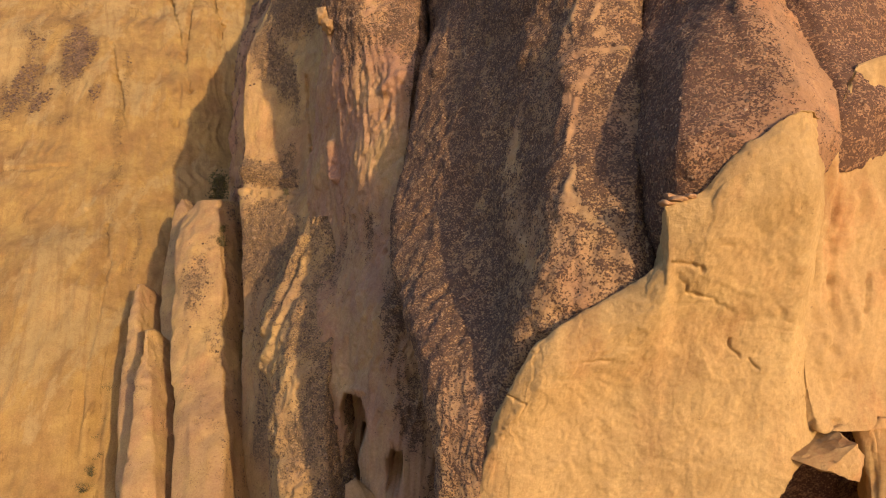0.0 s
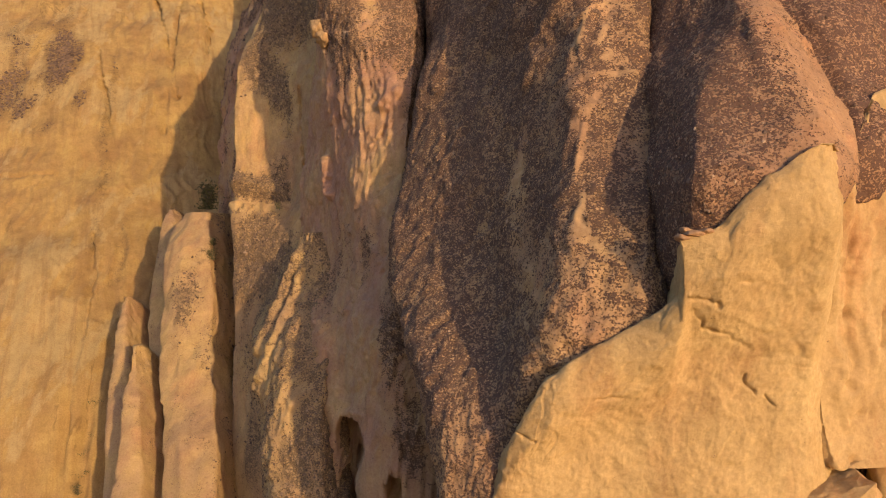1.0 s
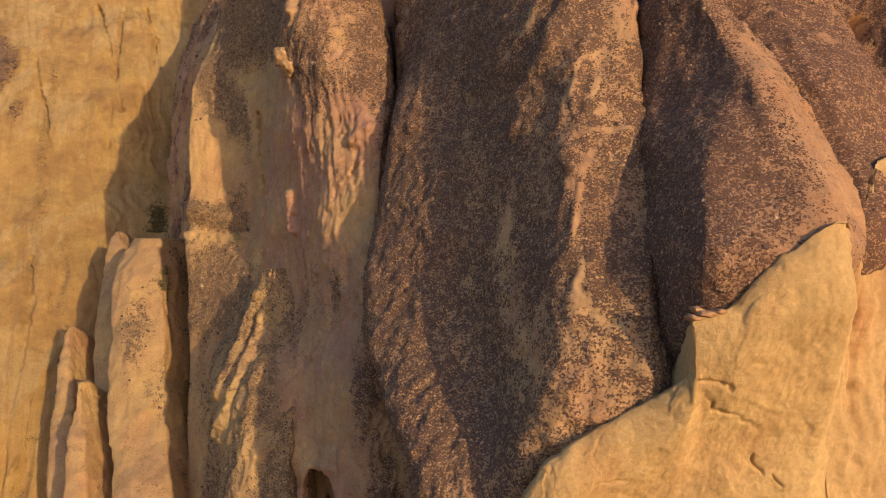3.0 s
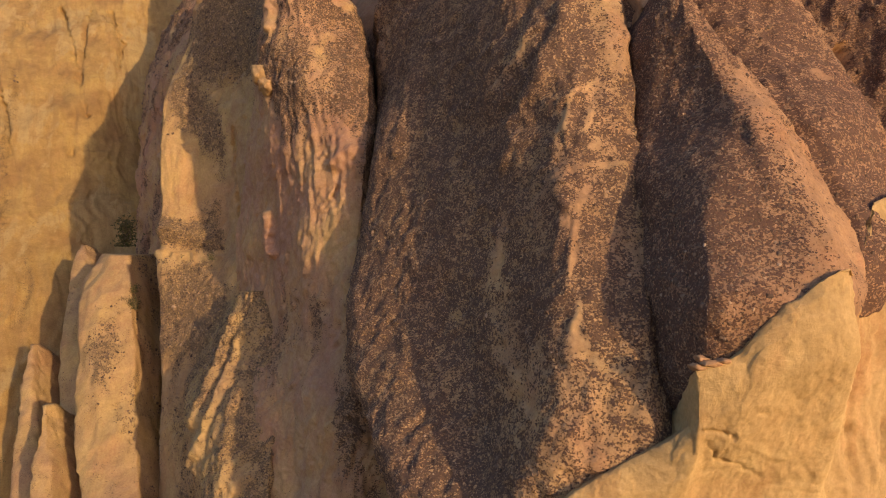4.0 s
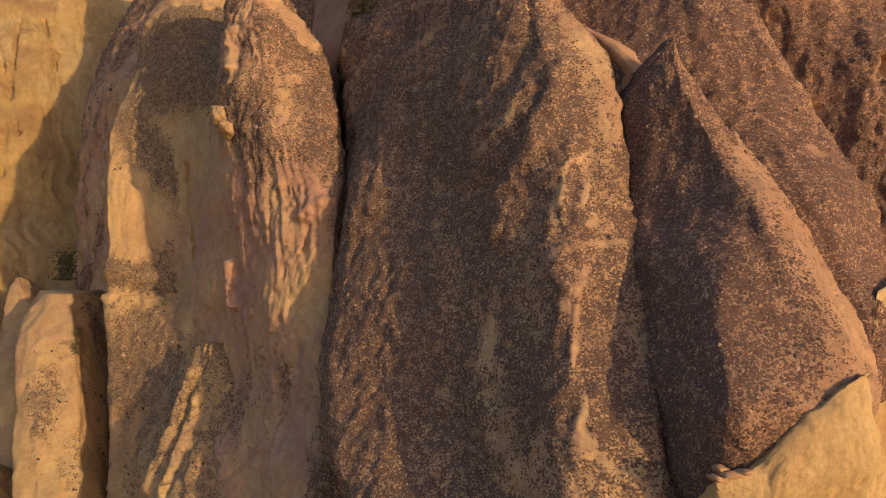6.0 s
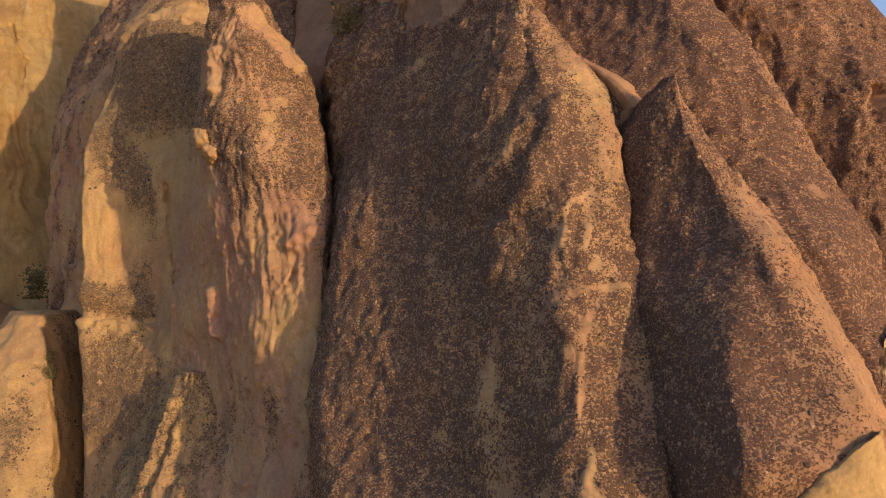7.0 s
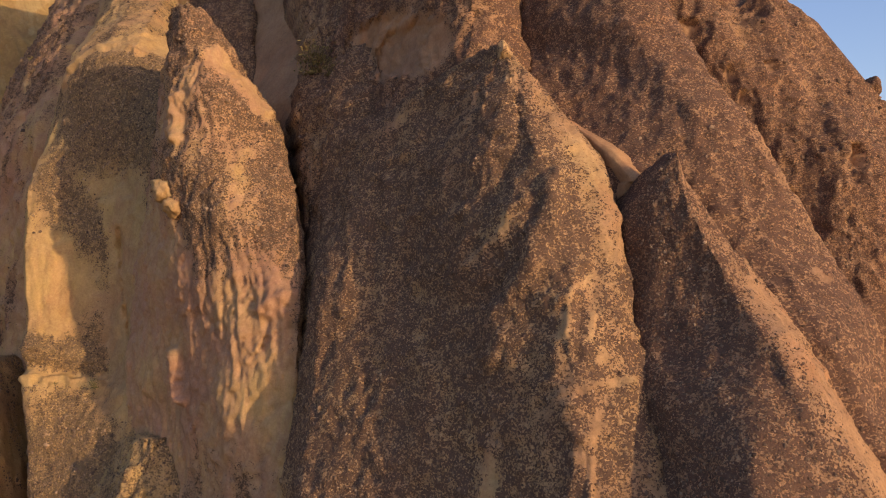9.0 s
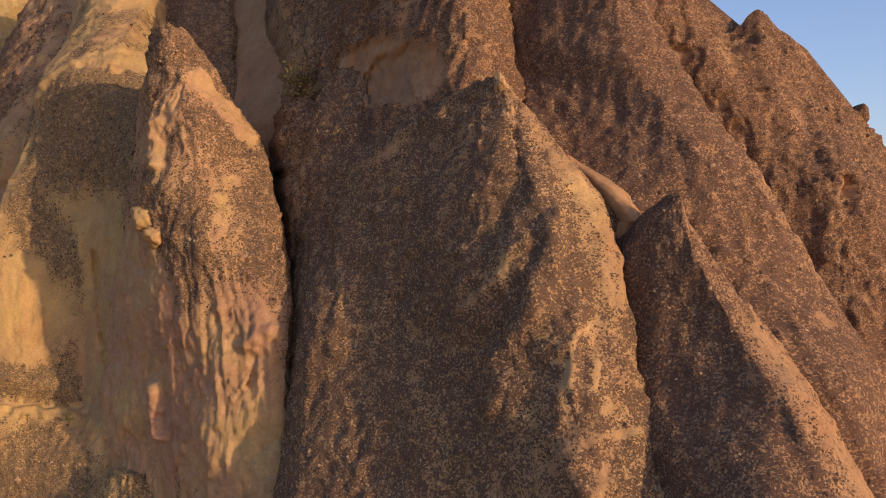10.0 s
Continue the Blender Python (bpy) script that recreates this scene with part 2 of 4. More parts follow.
        quads = np.stack([index[:-1, :-1], index[:-1, 1:], index[1:, 1:], index[1:, :-1]], -1).reshape(-1, 4).tolist()
        quads += np.stack([index[:-1, -1], index[:-1, 0], index[1:, 0], index[1:, -1]], -1).tolist()
        quads += [index[-1].tolist(), index[0, ::-1].tolist()]
        me = bpy.data.meshes.new(self.name)
        me.from_pydata(grid.reshape(-1, 3).tolist(), [], quads)
        me.polygons.foreach_set("use_smooth", [True] * len(me.polygons))
        attr = me.attributes.new("cover", "FLOAT", "POINT")
        attr.data.foreach_set("value", np.concatenate([cov[:, :1], cov, cov[:, -1:]], axis=1).ravel().astype(np.float32))
        me.materials.append(self.mat)
        ob = tagged(new(self.name, me), self.label, self.category, kind=self.kind)
        for count, mat, name, label, flat, bias in ((scrub, SCRUB, "scrub", "dark dry scrub tufts and gravel", 0.7, bias), (stones, STONES, "rubble", "loose pale tuff rubble", 0.6, bias)):
            if count:
                self.strew(ob, face, cov, count, mat, name, label, size, flat, bias)
        return ob

    def strew(self, ob, face, cov, count, mat, name, label, size, flat, bias):
        """Many small clumps on the covered parts of the face, joined in one mesh."""
        rng = np.random.default_rng(len(self.label) + count)
        n, m, _ = face.shape
        cell = np.linalg.norm(np.cross(face[1:, :-1] - face[:-1, :-1], face[:-1, 1:] - face[:-1, :-1]), axis=2)
        cell = cell * np.clip(cov[:-1, :-1] + bias, 0, 1) * (face[:-1, :-1, 2] > self.low)
        pick = rng.choice(cell.size, count, p=(cell / cell.sum()).ravel())
        i, j = pick // (m - 1), pick % (m - 1)
        u, v = rng.random((2, count, 1))
        at = face[i, j] * (1 - u) * (1 - v) + face[i, j + 1] * u * (1 - v) + face[i + 1, j] * (1 - u) * v + face[i + 1, j + 1] * u * v
        up = np.cross(face[i, j + 1] - face[i, j], face[i + 1, j] - face[i, j])
        up /= np.linalg.norm(up, axis=1, keepdims=True) + 1e-9
        side = np.cross(up, rng.normal(size=(count, 3)))
        side /= np.linalg.norm(side, axis=1, keepdims=True) + 1e-9
        other = np.cross(up, side)
        r = size * np.exp(rng.normal(0, 0.42, (count, 1)))
        jit = lambda: rng.uniform(0.65, 1.3, (count, 1))
        ring = [at + r * jit() * (math.cos(a) * side + math.sin(a) * other) - 0.25 * r * up for a in np.arange(5) * 2 * math.pi / 5]
        mid = [at + r * 0.62 * jit() * (math.cos(a + 0.6) * side + math.sin(a + 0.6) * other) + flat * 0.6 * r * jit() * up for a in np.arange(3) * 2 * math.pi / 3]
        verts = np.stack(ring + mid, 1).reshape(-1, 3)
        tris = np.array([(0, 1, 5), (1, 6, 5), (1, 2, 6), (2, 3, 6), (3, 7, 6), (3, 4, 7), (4, 5, 7), (4, 0, 5), (5, 6, 7)])
        faces = (np.arange(count)[:, None, None] * 8 + tris).reshape(-1, 3)
        me = bpy.data.meshes.new(name)
        me.from_pydata(verts.tolist(), [], faces.tolist())
        me.materials.append(mat)
        part = tagged(new(name, me), label, kind="stuff")
        part.parent = ob


# ---- the valley floor ----
ground = bpy.data.meshes.new("ground")
gx = np.concatenate([-np.geomspace(3000, 60, 14), np.linspace(-50, 50, 21), np.geomspace(60, 3000, 14)])
verts = [(x, y + 40, -12 + 1.2 * noise.noise(Vector((x * 0.03, y * 0.03, 0)))) for y in gx for x in gx]
k = len(gx)
ground.from_pydata(verts, [], [(i * k + j, i * k + j + 1, i * k + k + j + 1, i * k + k + j) for i in range(k - 1) for j in range(k - 1)])
ground.materials.append(YELLOW)
tagged(new("ground", ground), "dusty valley floor of pale tuff sand", "ground", kind="structure")

# ---- the cliffs and cones, from the centre outwards ----
r = Rock("rock_cone", "tall brown tuff cone with dark gravel flanks", BROWN, (0.6, 0.75, 0.85, 0.55, 0.55, 0.58, 0.58, 0.5), 0.11, 58, lumps=0.3, rills=0.14, fine=0.07, veil=0.4, crag=0.09)
r.level(42, (5.9, 42.5), (6.0, 42), (6.1, 41.6), (6.2, 41.3), (6.3, 41.1), (6.5, 41.0), (6.8, 41.3), (7.2, 42.8))
r.level(40.3, (3.4, 46.5), (3.9, 45), (4.5, 43.7), (5.2, 42.4), (5.6, 41.2), (6.3, 40.1), (7.5, 40.2), (8.5, 43))
r.level(39, (0.5, 53), (2.0, 47.8), (3.5, 44.8), (4.6, 42.6), (5.2, 40.5), (6.2, 39.3), (8.25, 39.2), (9.3, 42))
r.level(36.5, (-0.3, 52), (1.2, 47.8), (2.7, 44.5), (4.0, 41.6), (5.3, 39), (6.4, 37.5), (9.35, 37.5), (10.15, 40))
r.level(33.5, (-1.2, 52), (0.0, 47.6), (2.1, 43.6), (3.8, 39.8), (5.2, 36.8), (6.5, 35.6), (9.35, 35.6), (10.0, 38))
r.level(30, (-1.7, 49.5), (-1.2, 45.6), (2.2, 42.2), (3.9, 38.0), (5.45, 34.4), (6.5, 33.6), (9.15, 33.8), (9.75, 36))
r.level(26, (-2.3, 48.5), (-1.9, 44.5), (1.0, 40.8), (2.9, 37.3), (5.05, 32.2), (5.9, 31.6), (8.6, 31.8), (9.2, 34))
r.level(21, (-3.3, 46), (-2.8, 41.9), (-0.2, 39.2), (2.3, 36.5), (4.5, 29.8), (5.4, 28.9), (7.6, 28.3), (8.7, 30))
r.level(17, (-3, 43.5), (-2.5, 38.3), (-0.5, 35.8), (2.4, 34), (3.5, 29.2), (4.4, 28.0), (7.0, 26.95), (8.6, 27.5))
r.level(12.5, (-0.9, 34.5), (-0.25, 31.2), (0.5, 30.5), (1.7, 29.6), (2.4, 29.3), (3.2, 29.2), (5, 29), (8, 30))
r.level(5, (-0.2, 34), (0.1, 30.5), (0.7, 29.8), (1.6, 29.1), (2.4, 29.0), (3.4, 29.6), (6, 29.6), (8, 30))
r.level(-14, (-0.2, 33), (0.1, 29.9), (0.7, 29.2), (1.6, 28.5), (2.4, 28.5), (4, 28.5), (6, 29), (8, 30))
r.low = 8
r.ridge(0.75, 0.1, -0.55, (6.9, 40.6), (7.7, 38.6), (8.5, 36.4), (8.8, 34.2), (8.7, 32.6))
r.ridge(0.5, -0.35, 0.4, (6.3, 39.0), (6.1, 37.8), (5.5, 36.0), (4.6, 34.2))
r.ridge(0.16, 0.08, -0.5, (6.4, 30.9), (5.95, 29.8), (5.35, 28.4))
r.ridge(0.3, -0.1, 0.3, (6.75, 30.4), (6.3, 29.4), (5.8, 28.2))
r.ridge(0.14, 0.12, -0.3, (4.95, 33.5), (4.5, 32.4), (3.85, 31.4))
r.ridge(0.12, 0.05, -0.6, (6.6, 30.95), (7.4, 31.3), (8.0, 31.0), (8.4, 30.8))
r.ridge(0.14, 0.05, -0.6, (5.9, 27.5), (6.8, 27.4), (8.3, 27.6))
r.ridge(0.11, 0.04, -0.8, (5.2, 25.4), (5.7, 25.2), (5.5, 24.3), (5.2, 23.3))
r.ridge(0.14, 0.04, -0.8, (6.5, 26.7), (6.2, 26.2), (5.9, 25.7))
r.ridge(0.14, 0.04, -0.7, (7.0, 29.9), (6.7, 29.0))
r.ridge(0.14, 0.04, -0.7, (7.4, 28.9), (7.0, 28.4))
r.ridge(0.16, 0.05, -0.8, (5.3, 22.1), (5.1, 21.4))
r.ridge(0.2, 0.0, -0.5, (5.6, 20.4), (6.2, 20.0))
r.ridge(0.3, -0.08, -0.3, (2.1, 28.4), (2.45, 27.0), (2.8, 25.8), (3.1, 24.2), (3.25, 22.0), (3.4, 20.4), (3.6, 18.2))
r.ridge(0.22, -0.05, -0.25, (3.1, 24.9), (3.3, 23.6), (3.5, 22.4))
r.ridge(0.3, -0.05, -0.45, (1.9, 33.0), (2.2, 31.4), (2.6, 29.8))
r.ridge(0.25, 0.0, -0.4, (0.9, 37.8), (2.4, 38.6), (3.2, 39.6))
r.ridge(0.35, 0.2, 0.0, (0.6, 36.0), (0.2, 32.5), (-0.6, 29.0))
r.ridge(0.35, -0.2, 0.0, (1.4, 35.5), (1.0, 32.0), (0.4, 28.5), (0.0, 25.0))
r.ridge(0.3, -0.2, 0.0, (3.2, 36.0), (2.6, 33.5), (1.9, 30.0))
r.patch(1.9, 20.8, 0.6, 0.5, -0.5)
r.patch(0.8, 9.8, 2.2, 4.4, -0.35)
r.patch(6.2, 35.0, 2.4, 4.0, 0.25)
r.patch(5.2, 18.8, 2.6, 3.6, -0.25)
r.patch(5.2, 20.8, 0.5, 0.6, -0.8)
r.ridge(0.8, 0.25, 0.1, (5.3, 36.6), (4.4, 33.5), (3.6, 30.5))
r.ridge(0.5, 0.3, 0.0, (6.9, 35.4), (5.6, 33.0), (4.6, 30.2), (4.1, 28.0))
r.ridge(0.4, -0.3, 0.2, (6.2, 34.6), (5.1, 32.4), (4.3, 30.2))
r.build(scrub=22000, stones=4000, size=0.034)

r = Rock("rock_cone", "narrow tuff cone with a pale bare crest and dark side", ORANGE, (0.75, 0.85, 0.75, 0.5, -0.1, -0.05, 0.4), 0.12, 50, lumps=0.2, rills=0.12, fine=0.06, crag=0.05, veil=0.2)
r.level(36.3, (11.02, 34.5), (11.05, 34.4), (11.1, 34.3), (11.12, 34.25), (11.15, 34.2), (11.2, 34.3), (11.3, 34.6))
r.level(35.2, (10.4, 34.9), (10.6, 34.4), (10.8, 34.0), (11.0, 33.8), (11.3, 33.8), (11.6, 34.1), (12.0, 35.0))
r.level(33.3, (9.6, 35.5), (10.1, 34.2), (10.75, 33.3), (11.05, 32.7), (11.6, 32.7), (12.3, 33.0), (12.9, 34.6))
r.level(31, (9.3, 35.2), (9.9, 33.8), (10.9, 32.4), (11.45, 31.2), (12.3, 31.1), (13.5, 31.6), (14.2, 33.5))
r.level(29, (8.9, 35.0), (9.45, 33.2), (10.7, 30.5), (11.4, 29.05), (12.4, 29.0), (13.9, 30.1), (14.7, 32.0))
r.level(27, (8.3, 33.2), (8.75, 31.1), (9.9, 28.4), (11.5, 27.5), (12.6, 27.5), (14.4, 28.9), (15.2, 30.5))
r.level(25, (8.3, 31.5), (8.55, 29.6), (8.95, 27.1), (11.7, 26.0), (12.7, 25.9), (14.9, 27.6), (15.6, 29.0))
r.level(23, (7.9, 30), (8.1, 27.4), (8.3, 25.55), (10.0, 24.95), (11.9, 24.72), (13.6, 25.4), (15.0, 27.3))
r.level(21.5, (7.9, 29.6), (8.1, 27.2), (8.3, 25.75), (9.5, 25.02), (11.0, 24.82), (12.9, 25.45), (14.4, 27.4))
r.level(19.8, (7.9, 29.6), (8.15, 27.4), (8.5, 26.4), (9.5, 25.8), (10.6, 25.8), (13.0, 26.4), (14.3, 27.8))
r.level(17.5, (7.8, 30.5), (8.2, 29.4), (8.6, 28.4), (9.23, 27.72), (9.5, 27.6), (13, 27.6), (14.6, 29.5))
r.level(16, (7.8, 34), (8.2, 33), (8.6, 32.4), (9.23, 32), (9.5, 32), (13, 32), (14.6, 33))
r.level(-14, (7.8, 38), (8, 37), (8.6, 36.4), (9.23, 36), (9.5, 36), (13, 36), (14.6, 37))
r.low = 19
r.patch(12.0, 33.2, 2.6, 3.6, 0.5)
r.build(scrub=8000, stones=1500, size=0.032)

r = Rock("rock_slope", "steep gravel-covered tuff slope with a bare edge", ORANGE, (0.8, 0.95, 0.95, 0.75, 0.5), 0.14, 56, lumps=0.28, rills=0.15, fine=0.07, crag=0.08)
r.level(62, (14, 54), (15, 52.5), (16, 51.6), (17, 51.8), (18, 54))
r.level(52, (10.5, 50), (12.4, 47), (14, 44.6), (15.6, 44.4), (17.5, 48))
r.level(44.4, (9, 48), (10.5, 44.6), (12.7, 40.9), (15.4, 40.6), (17, 46))
r.level(42, (9.3, 45), (11.5, 42.1), (13.1, 39.5), (15.8, 39.3), (17.5, 45))
r.level(38.8, (8.8, 42), (11.6, 38.6), (13.7, 36.6), (16.3, 36.6), (18.2, 43))
r.level(36, (8.3, 40), (10.6, 37.2), (13.5, 35), (16.7, 34.6), (18.8, 41))
r.level(33, (9, 37.5), (11.8, 34.8), (14.5, 33), (17.8, 33.5), (20, 39))
r.level(29.5, (9, 35), (12, 32), (14.6, 30.0), (18.5, 31.4), (20.4, 37))
r.level(26.4, (9, 34), (12, 30.5), (15.1, 28.4), (18.8, 30), (21.4, 35))
r.level(24.2, (9, 33.5), (12, 30), (14.8, 27.1), (17.4, 28.0), (21, 33))
r.level(22, (9, 34), (12, 30.6), (14.7, 27.5), (17.4, 28.7), (21, 33))
r.level(20, (9, 35), (12, 33), (15, 31.2), (18, 31.2), (22, 33))
r.level(-14, (9, 39), (12, 38), (15, 37), (18, 37), (22, 38))
r.low = 24
r.ridge(0.7, 0.1, -0.3, (16.2, 40.0), (16.6, 37.6), (17.4, 34.6), (18.4, 31.8), (18.8, 29.0))
r.patch(16.2, 31.4, 0.7, 0.5, -0.8)
r.build(scrub=11000, stones=2000, size=0.035)

r = Rock("rock_ridge", "weathered orange tuff ridge with hollows against the sky", ORANGE, (0.8, 0.75, 0.75, 0.55, 0.8, 0.7, 0.75, 0.8), 0.17, 62, lumps=0.4, rills=0.3, fine=0.07, crag=0.15, category="rock ridge")
r.level(50, (16, 54, 56), (21, 50, 54), (23.8, 48.8, 49.8), (25.4, 47.8, 47.7), (27.4, 47.3, 49.4), (30.7, 46.3, 46.4), (33.1, 45.0, 43.1), (40, 46, 38))
r.level(43, (16, 52, 44), (20.5, 48, 44), (22.5, 46, 44), (24, 45.2, 43.5), (26, 44.2, 43), (29, 43.6, 42), (31.4, 43, 40), (40, 44, 35))
r.level(39, (16, 50), (20.5, 46), (23.5, 44.6), (25, 43.2), (26.7, 42.2), (28.4, 40.8, 38.5), (31, 40.8, 37), (42, 40, 29))
r.level(34, (16, 46), (20, 43.5), (23, 42), (25, 41.5), (26.3, 40.2), (27.8, 39.7), (31, 39, 33), (42, 38, 26))
r.level(20, (16, 42), (20, 38), (23, 37), (25, 36), (26.3, 36), (28, 36), (31, 36), (42, 36, 18))
r.level(-14, (16, 40), (20, 36), (23, 35), (25, 34), (26.3, 34), (28, 34), (31, 34), (42, 34))
r.low = 30
r.hollow(27.9, 37.6, 0.55, 0.8, 0.8)
r.hollow(24.6, 34.9, 0.5, 1.0, 0.9)
r.hollow(21.6, 45.9, 0.7, 0.7, 0.6)
r.hollow(23.1, 42.7, 0.3, 0.6, 0.5)
r.hollow(23.6, 41.2, 0.25, 0.5, 0.5)
r.hollow(25.4, 43.2, 0.35, 0.5, 0.5)
r.build(scrub=9000, stones=1500, size=0.048)

r = Rock("sand_ramp", "bare sandy ramp between two cones", ORANGE, (-0.6, -0.6, -0.6), 0.12, 44, lumps=0.1, rills=0.06, fine=0.03, category="sand ramp")
r.level(38.4, (8.95, 40.1), (9.15, 39.9), (9.6, 40.1))
r.level(36.8, (9.75, 37.9), (10.05, 37.6), (10.75, 37.75))
r.level(35.3, (10.35, 36.4), (10.7, 36.15), (11.3, 36.5))
r.level(34.8, (10.2, 36.8), (10.65, 36.55), (11.3, 36.7))
r.level(30, (10.2, 37.6), (10.5, 37.4), (11.0, 37.6))
r.level(20, (10.2, 39), (10.6, 38.8), (11.1, 39))
r.build()

r = Rock("cliff_face", "fresh sheer cliff face of pale yellow tuff", CREAM, (-0.4, -0.4, -0.6, -0.6, -0.6, -0.6, -0.6, -0.6, -0.6, -0.6, -0.6, -0.5), 0.05, 34, lumps=0.25, rills=0.0, fine=0.05, crag=0.02, sharp=0.5, chips=(0.9, 0.018), jag=0.14, category="cliff", kind="structure")
r.rim = 1
r.level(0, (0.5, 36, 4.5), (2.6, 30.6, 11.4), (3.9, 29.8, 14.0), (6.6, 29.2, 15.9), (8.1, 28.6, 17.2), (8.4, 27.8, 18.8), (9.2, 27.3, 19.6), (9.9, 27.0, 20.6), (11.4, 26.8, 21.9), (12.3, 26.9, 22.2), (13.4, 27.7, 22.2), (14.2, 28.6, 22.4))
r.level(0, (0.8, 33, 6), (2.55, 28.4, 12.9), (3.8, 27.6, 15.35), (6.4, 27.1, 17.2), (8.0, 26.1, 18.55), (7.78, 25.5, 20.55), (8.9, 25.2, 21.0), (10.0, 24.85, 22.1), (11.45, 24.6, 23.45), (12.4, 24.7, 23.75), (13.5, 25.7, 23.6), (14.4, 27.0, 23.4))
r.level(0, (0.8, 33, 4), (2.25, 28.7, 11.2), (3.9, 27.3, 13.8), (6.5, 26.8, 15.5), (8.05, 25.95, 17.0), (8.3, 25.5, 18.9), (9.2, 25.0, 19.3), (10.2, 24.65, 20.2), (11.6, 24.4, 21.0), (12.7, 24.6, 21.0), (13.6, 26.0, 20.9), (14.4, 27.4, 20.9))
r.level(0, (0.8, 33, 1), (1.75, 29.2, 9), (3.9, 28.4, 11.3), (6.6, 28.0, 13.0), (8.2, 27.5, 14.0), (9.0, 27.2, 14.9), (9.8, 26.9, 15.6), (10.7, 26.7, 16.2), (11.8, 26.6, 16.4), (13.0, 26.6, 16.4), (13.8, 27.4, 16.5), (14.6, 28.5, 16.5))
r.level(0, (0.8, 33, -1), (1.5, 29.4, 4), (4.2, 29, 5.5), (6.6, 28.5, 7), (8.2, 28, 8), (9.2, 27.7, 9), (10.2, 27.5, 9.8), (11.2, 27.4, 10.2), (12.2, 27.2, 10.5), (13.2, 27.1, 10.5), (14.3, 27.6, 10.5), (15.6, 28.6, 10.5))
r.level(0, (0.8, 33, -4), (1.5, 29.4, -1), (4.2, 29, 0), (6.6, 28.5, 1), (8.2, 28, 1.5), (9.2, 27.8, 2), (10.2, 27.6, 2), (11.2, 27.5, 2), (12.2, 27.3, 2), (13.2, 27.2, 2), (14.3, 27.8, 2), (15.6, 28.6, 2))
r.level(0, (0.5, 33, -14), (2.3, 29.2, -14), (4.2, 29, -14), (6.6, 28.5, -14), (8.2, 28, -14), (9.2, 27.8, -14), (10.2, 27.6, -14), (11.2, 27.5, -14), (12.2, 27.3, -14), (13.2, 27.2, -14), (14.3, 27.8, -14), (15.6, 28.6, -14))
r.crack(0.036, 0.19, (8.2, 18.5), (8.7, 18.5), (9.2, 18.4), (9.3, 18.2))
r.crack(0.04, 0.22, (8.6, 18.0), (9.0, 17.4), (9.9, 17.2), (10.7, 16.7))
r.crack(0.04, 0.22, (10.8, 15.7), (10.8, 15.3), (11.2, 15.0))
r.crack(0.036, 0.19, (11.5, 14.9), (11.9, 14.5))
r.crack(0.045, 0.1, (5.6, 14.7), (6.9, 14.7))
r.crack(0.036, 0.19, (3.4, 15.0), (4.1, 14.8))
r.crack(0.036, 0.19, (2.6, 13.1), (3.4, 12.9))
r.crack(0.045, 0.12, (9.6, 19.2), (10.2, 19.1))
r.hollow(14.6, 8.0, 2.35, 2.9, 8.0, 0.08)
r.build()

r = Rock("cliff_face", "rose-orange tuff cliff set back behind a vertical edge", PINK, (-0.5, -0.5, -0.5, -0.5, -0.4, -0.4), 0.09, 33, lumps=0.35, rills=0.2, fine=0.04, sharp=0.6, chips=(0.5, 0.07), category="cliff", kind="structure")
r.level(0, (13.9, 30, 23.0), (14.2, 27.9, 23.3), (14.9, 27.2, 24.5), (15.9, 28.0, 26.0), (18, 28.2, 26.6), (26, 28.5, 26.8))
r.level(0, (13.2, 30, 20.5), (13.5, 28.0, 20.6), (14.0, 27.1, 21), (15.6, 27.8, 21.3), (18, 28, 22), (26, 28, 26))
r.level(0, (12.9, 30, 16.5), (13.1, 28.2, 16.5), (13.6, 27.4, 16.7), (15.6, 27.9, 17), (18, 28.4, 17.5), (26, 28, 20))
r.level(0, (13.6, 30, 12.2), (13.8, 28.2, 12.2), (14.4, 27.4, 12.2), (16.2, 27.8, 12.2), (18.3, 28.2, 12.4), (26, 28, 13.5))
r.level(0, (20, 35, 10.6), (17.0, 29.0, 10.6), (17.2, 28.4, 10.7), (17.6, 28.2, 10.8), (18.6, 28.4, 11), (26, 28, 12))
r.level(0, (20.5, 35, -14), (17.2, 29.4, -14), (17.4, 28.6, -14), (17.8, 28.4, -14), (19, 28.4, -14), (26, 28, -14))
r.ridge(0.3, 0.18, 0.0, (14.5, 22.6), (14.3, 19.6), (14.5, 16.8), (15.0, 13.6))
r.ridge(0.25, 0.15, 0.0, (15.9, 23.5), (15.7, 20.0), (16.0, 16.0))
r.ridge(0.2, -0.25, 0.0, (15.2, 22.0), (15.0, 19.0), (15.2, 15.0))
r.crack(0.08, 0.4, (14.9, 20.6), (15.0, 18.4), (14.9, 17.6))
r.crack(0.08, 0.3, (15.2, 25.6), (15.1, 23.5), (15.4, 22))
r.crack(0.07, 0.3, (16.6, 18), (16.4, 16.6))
r.build()

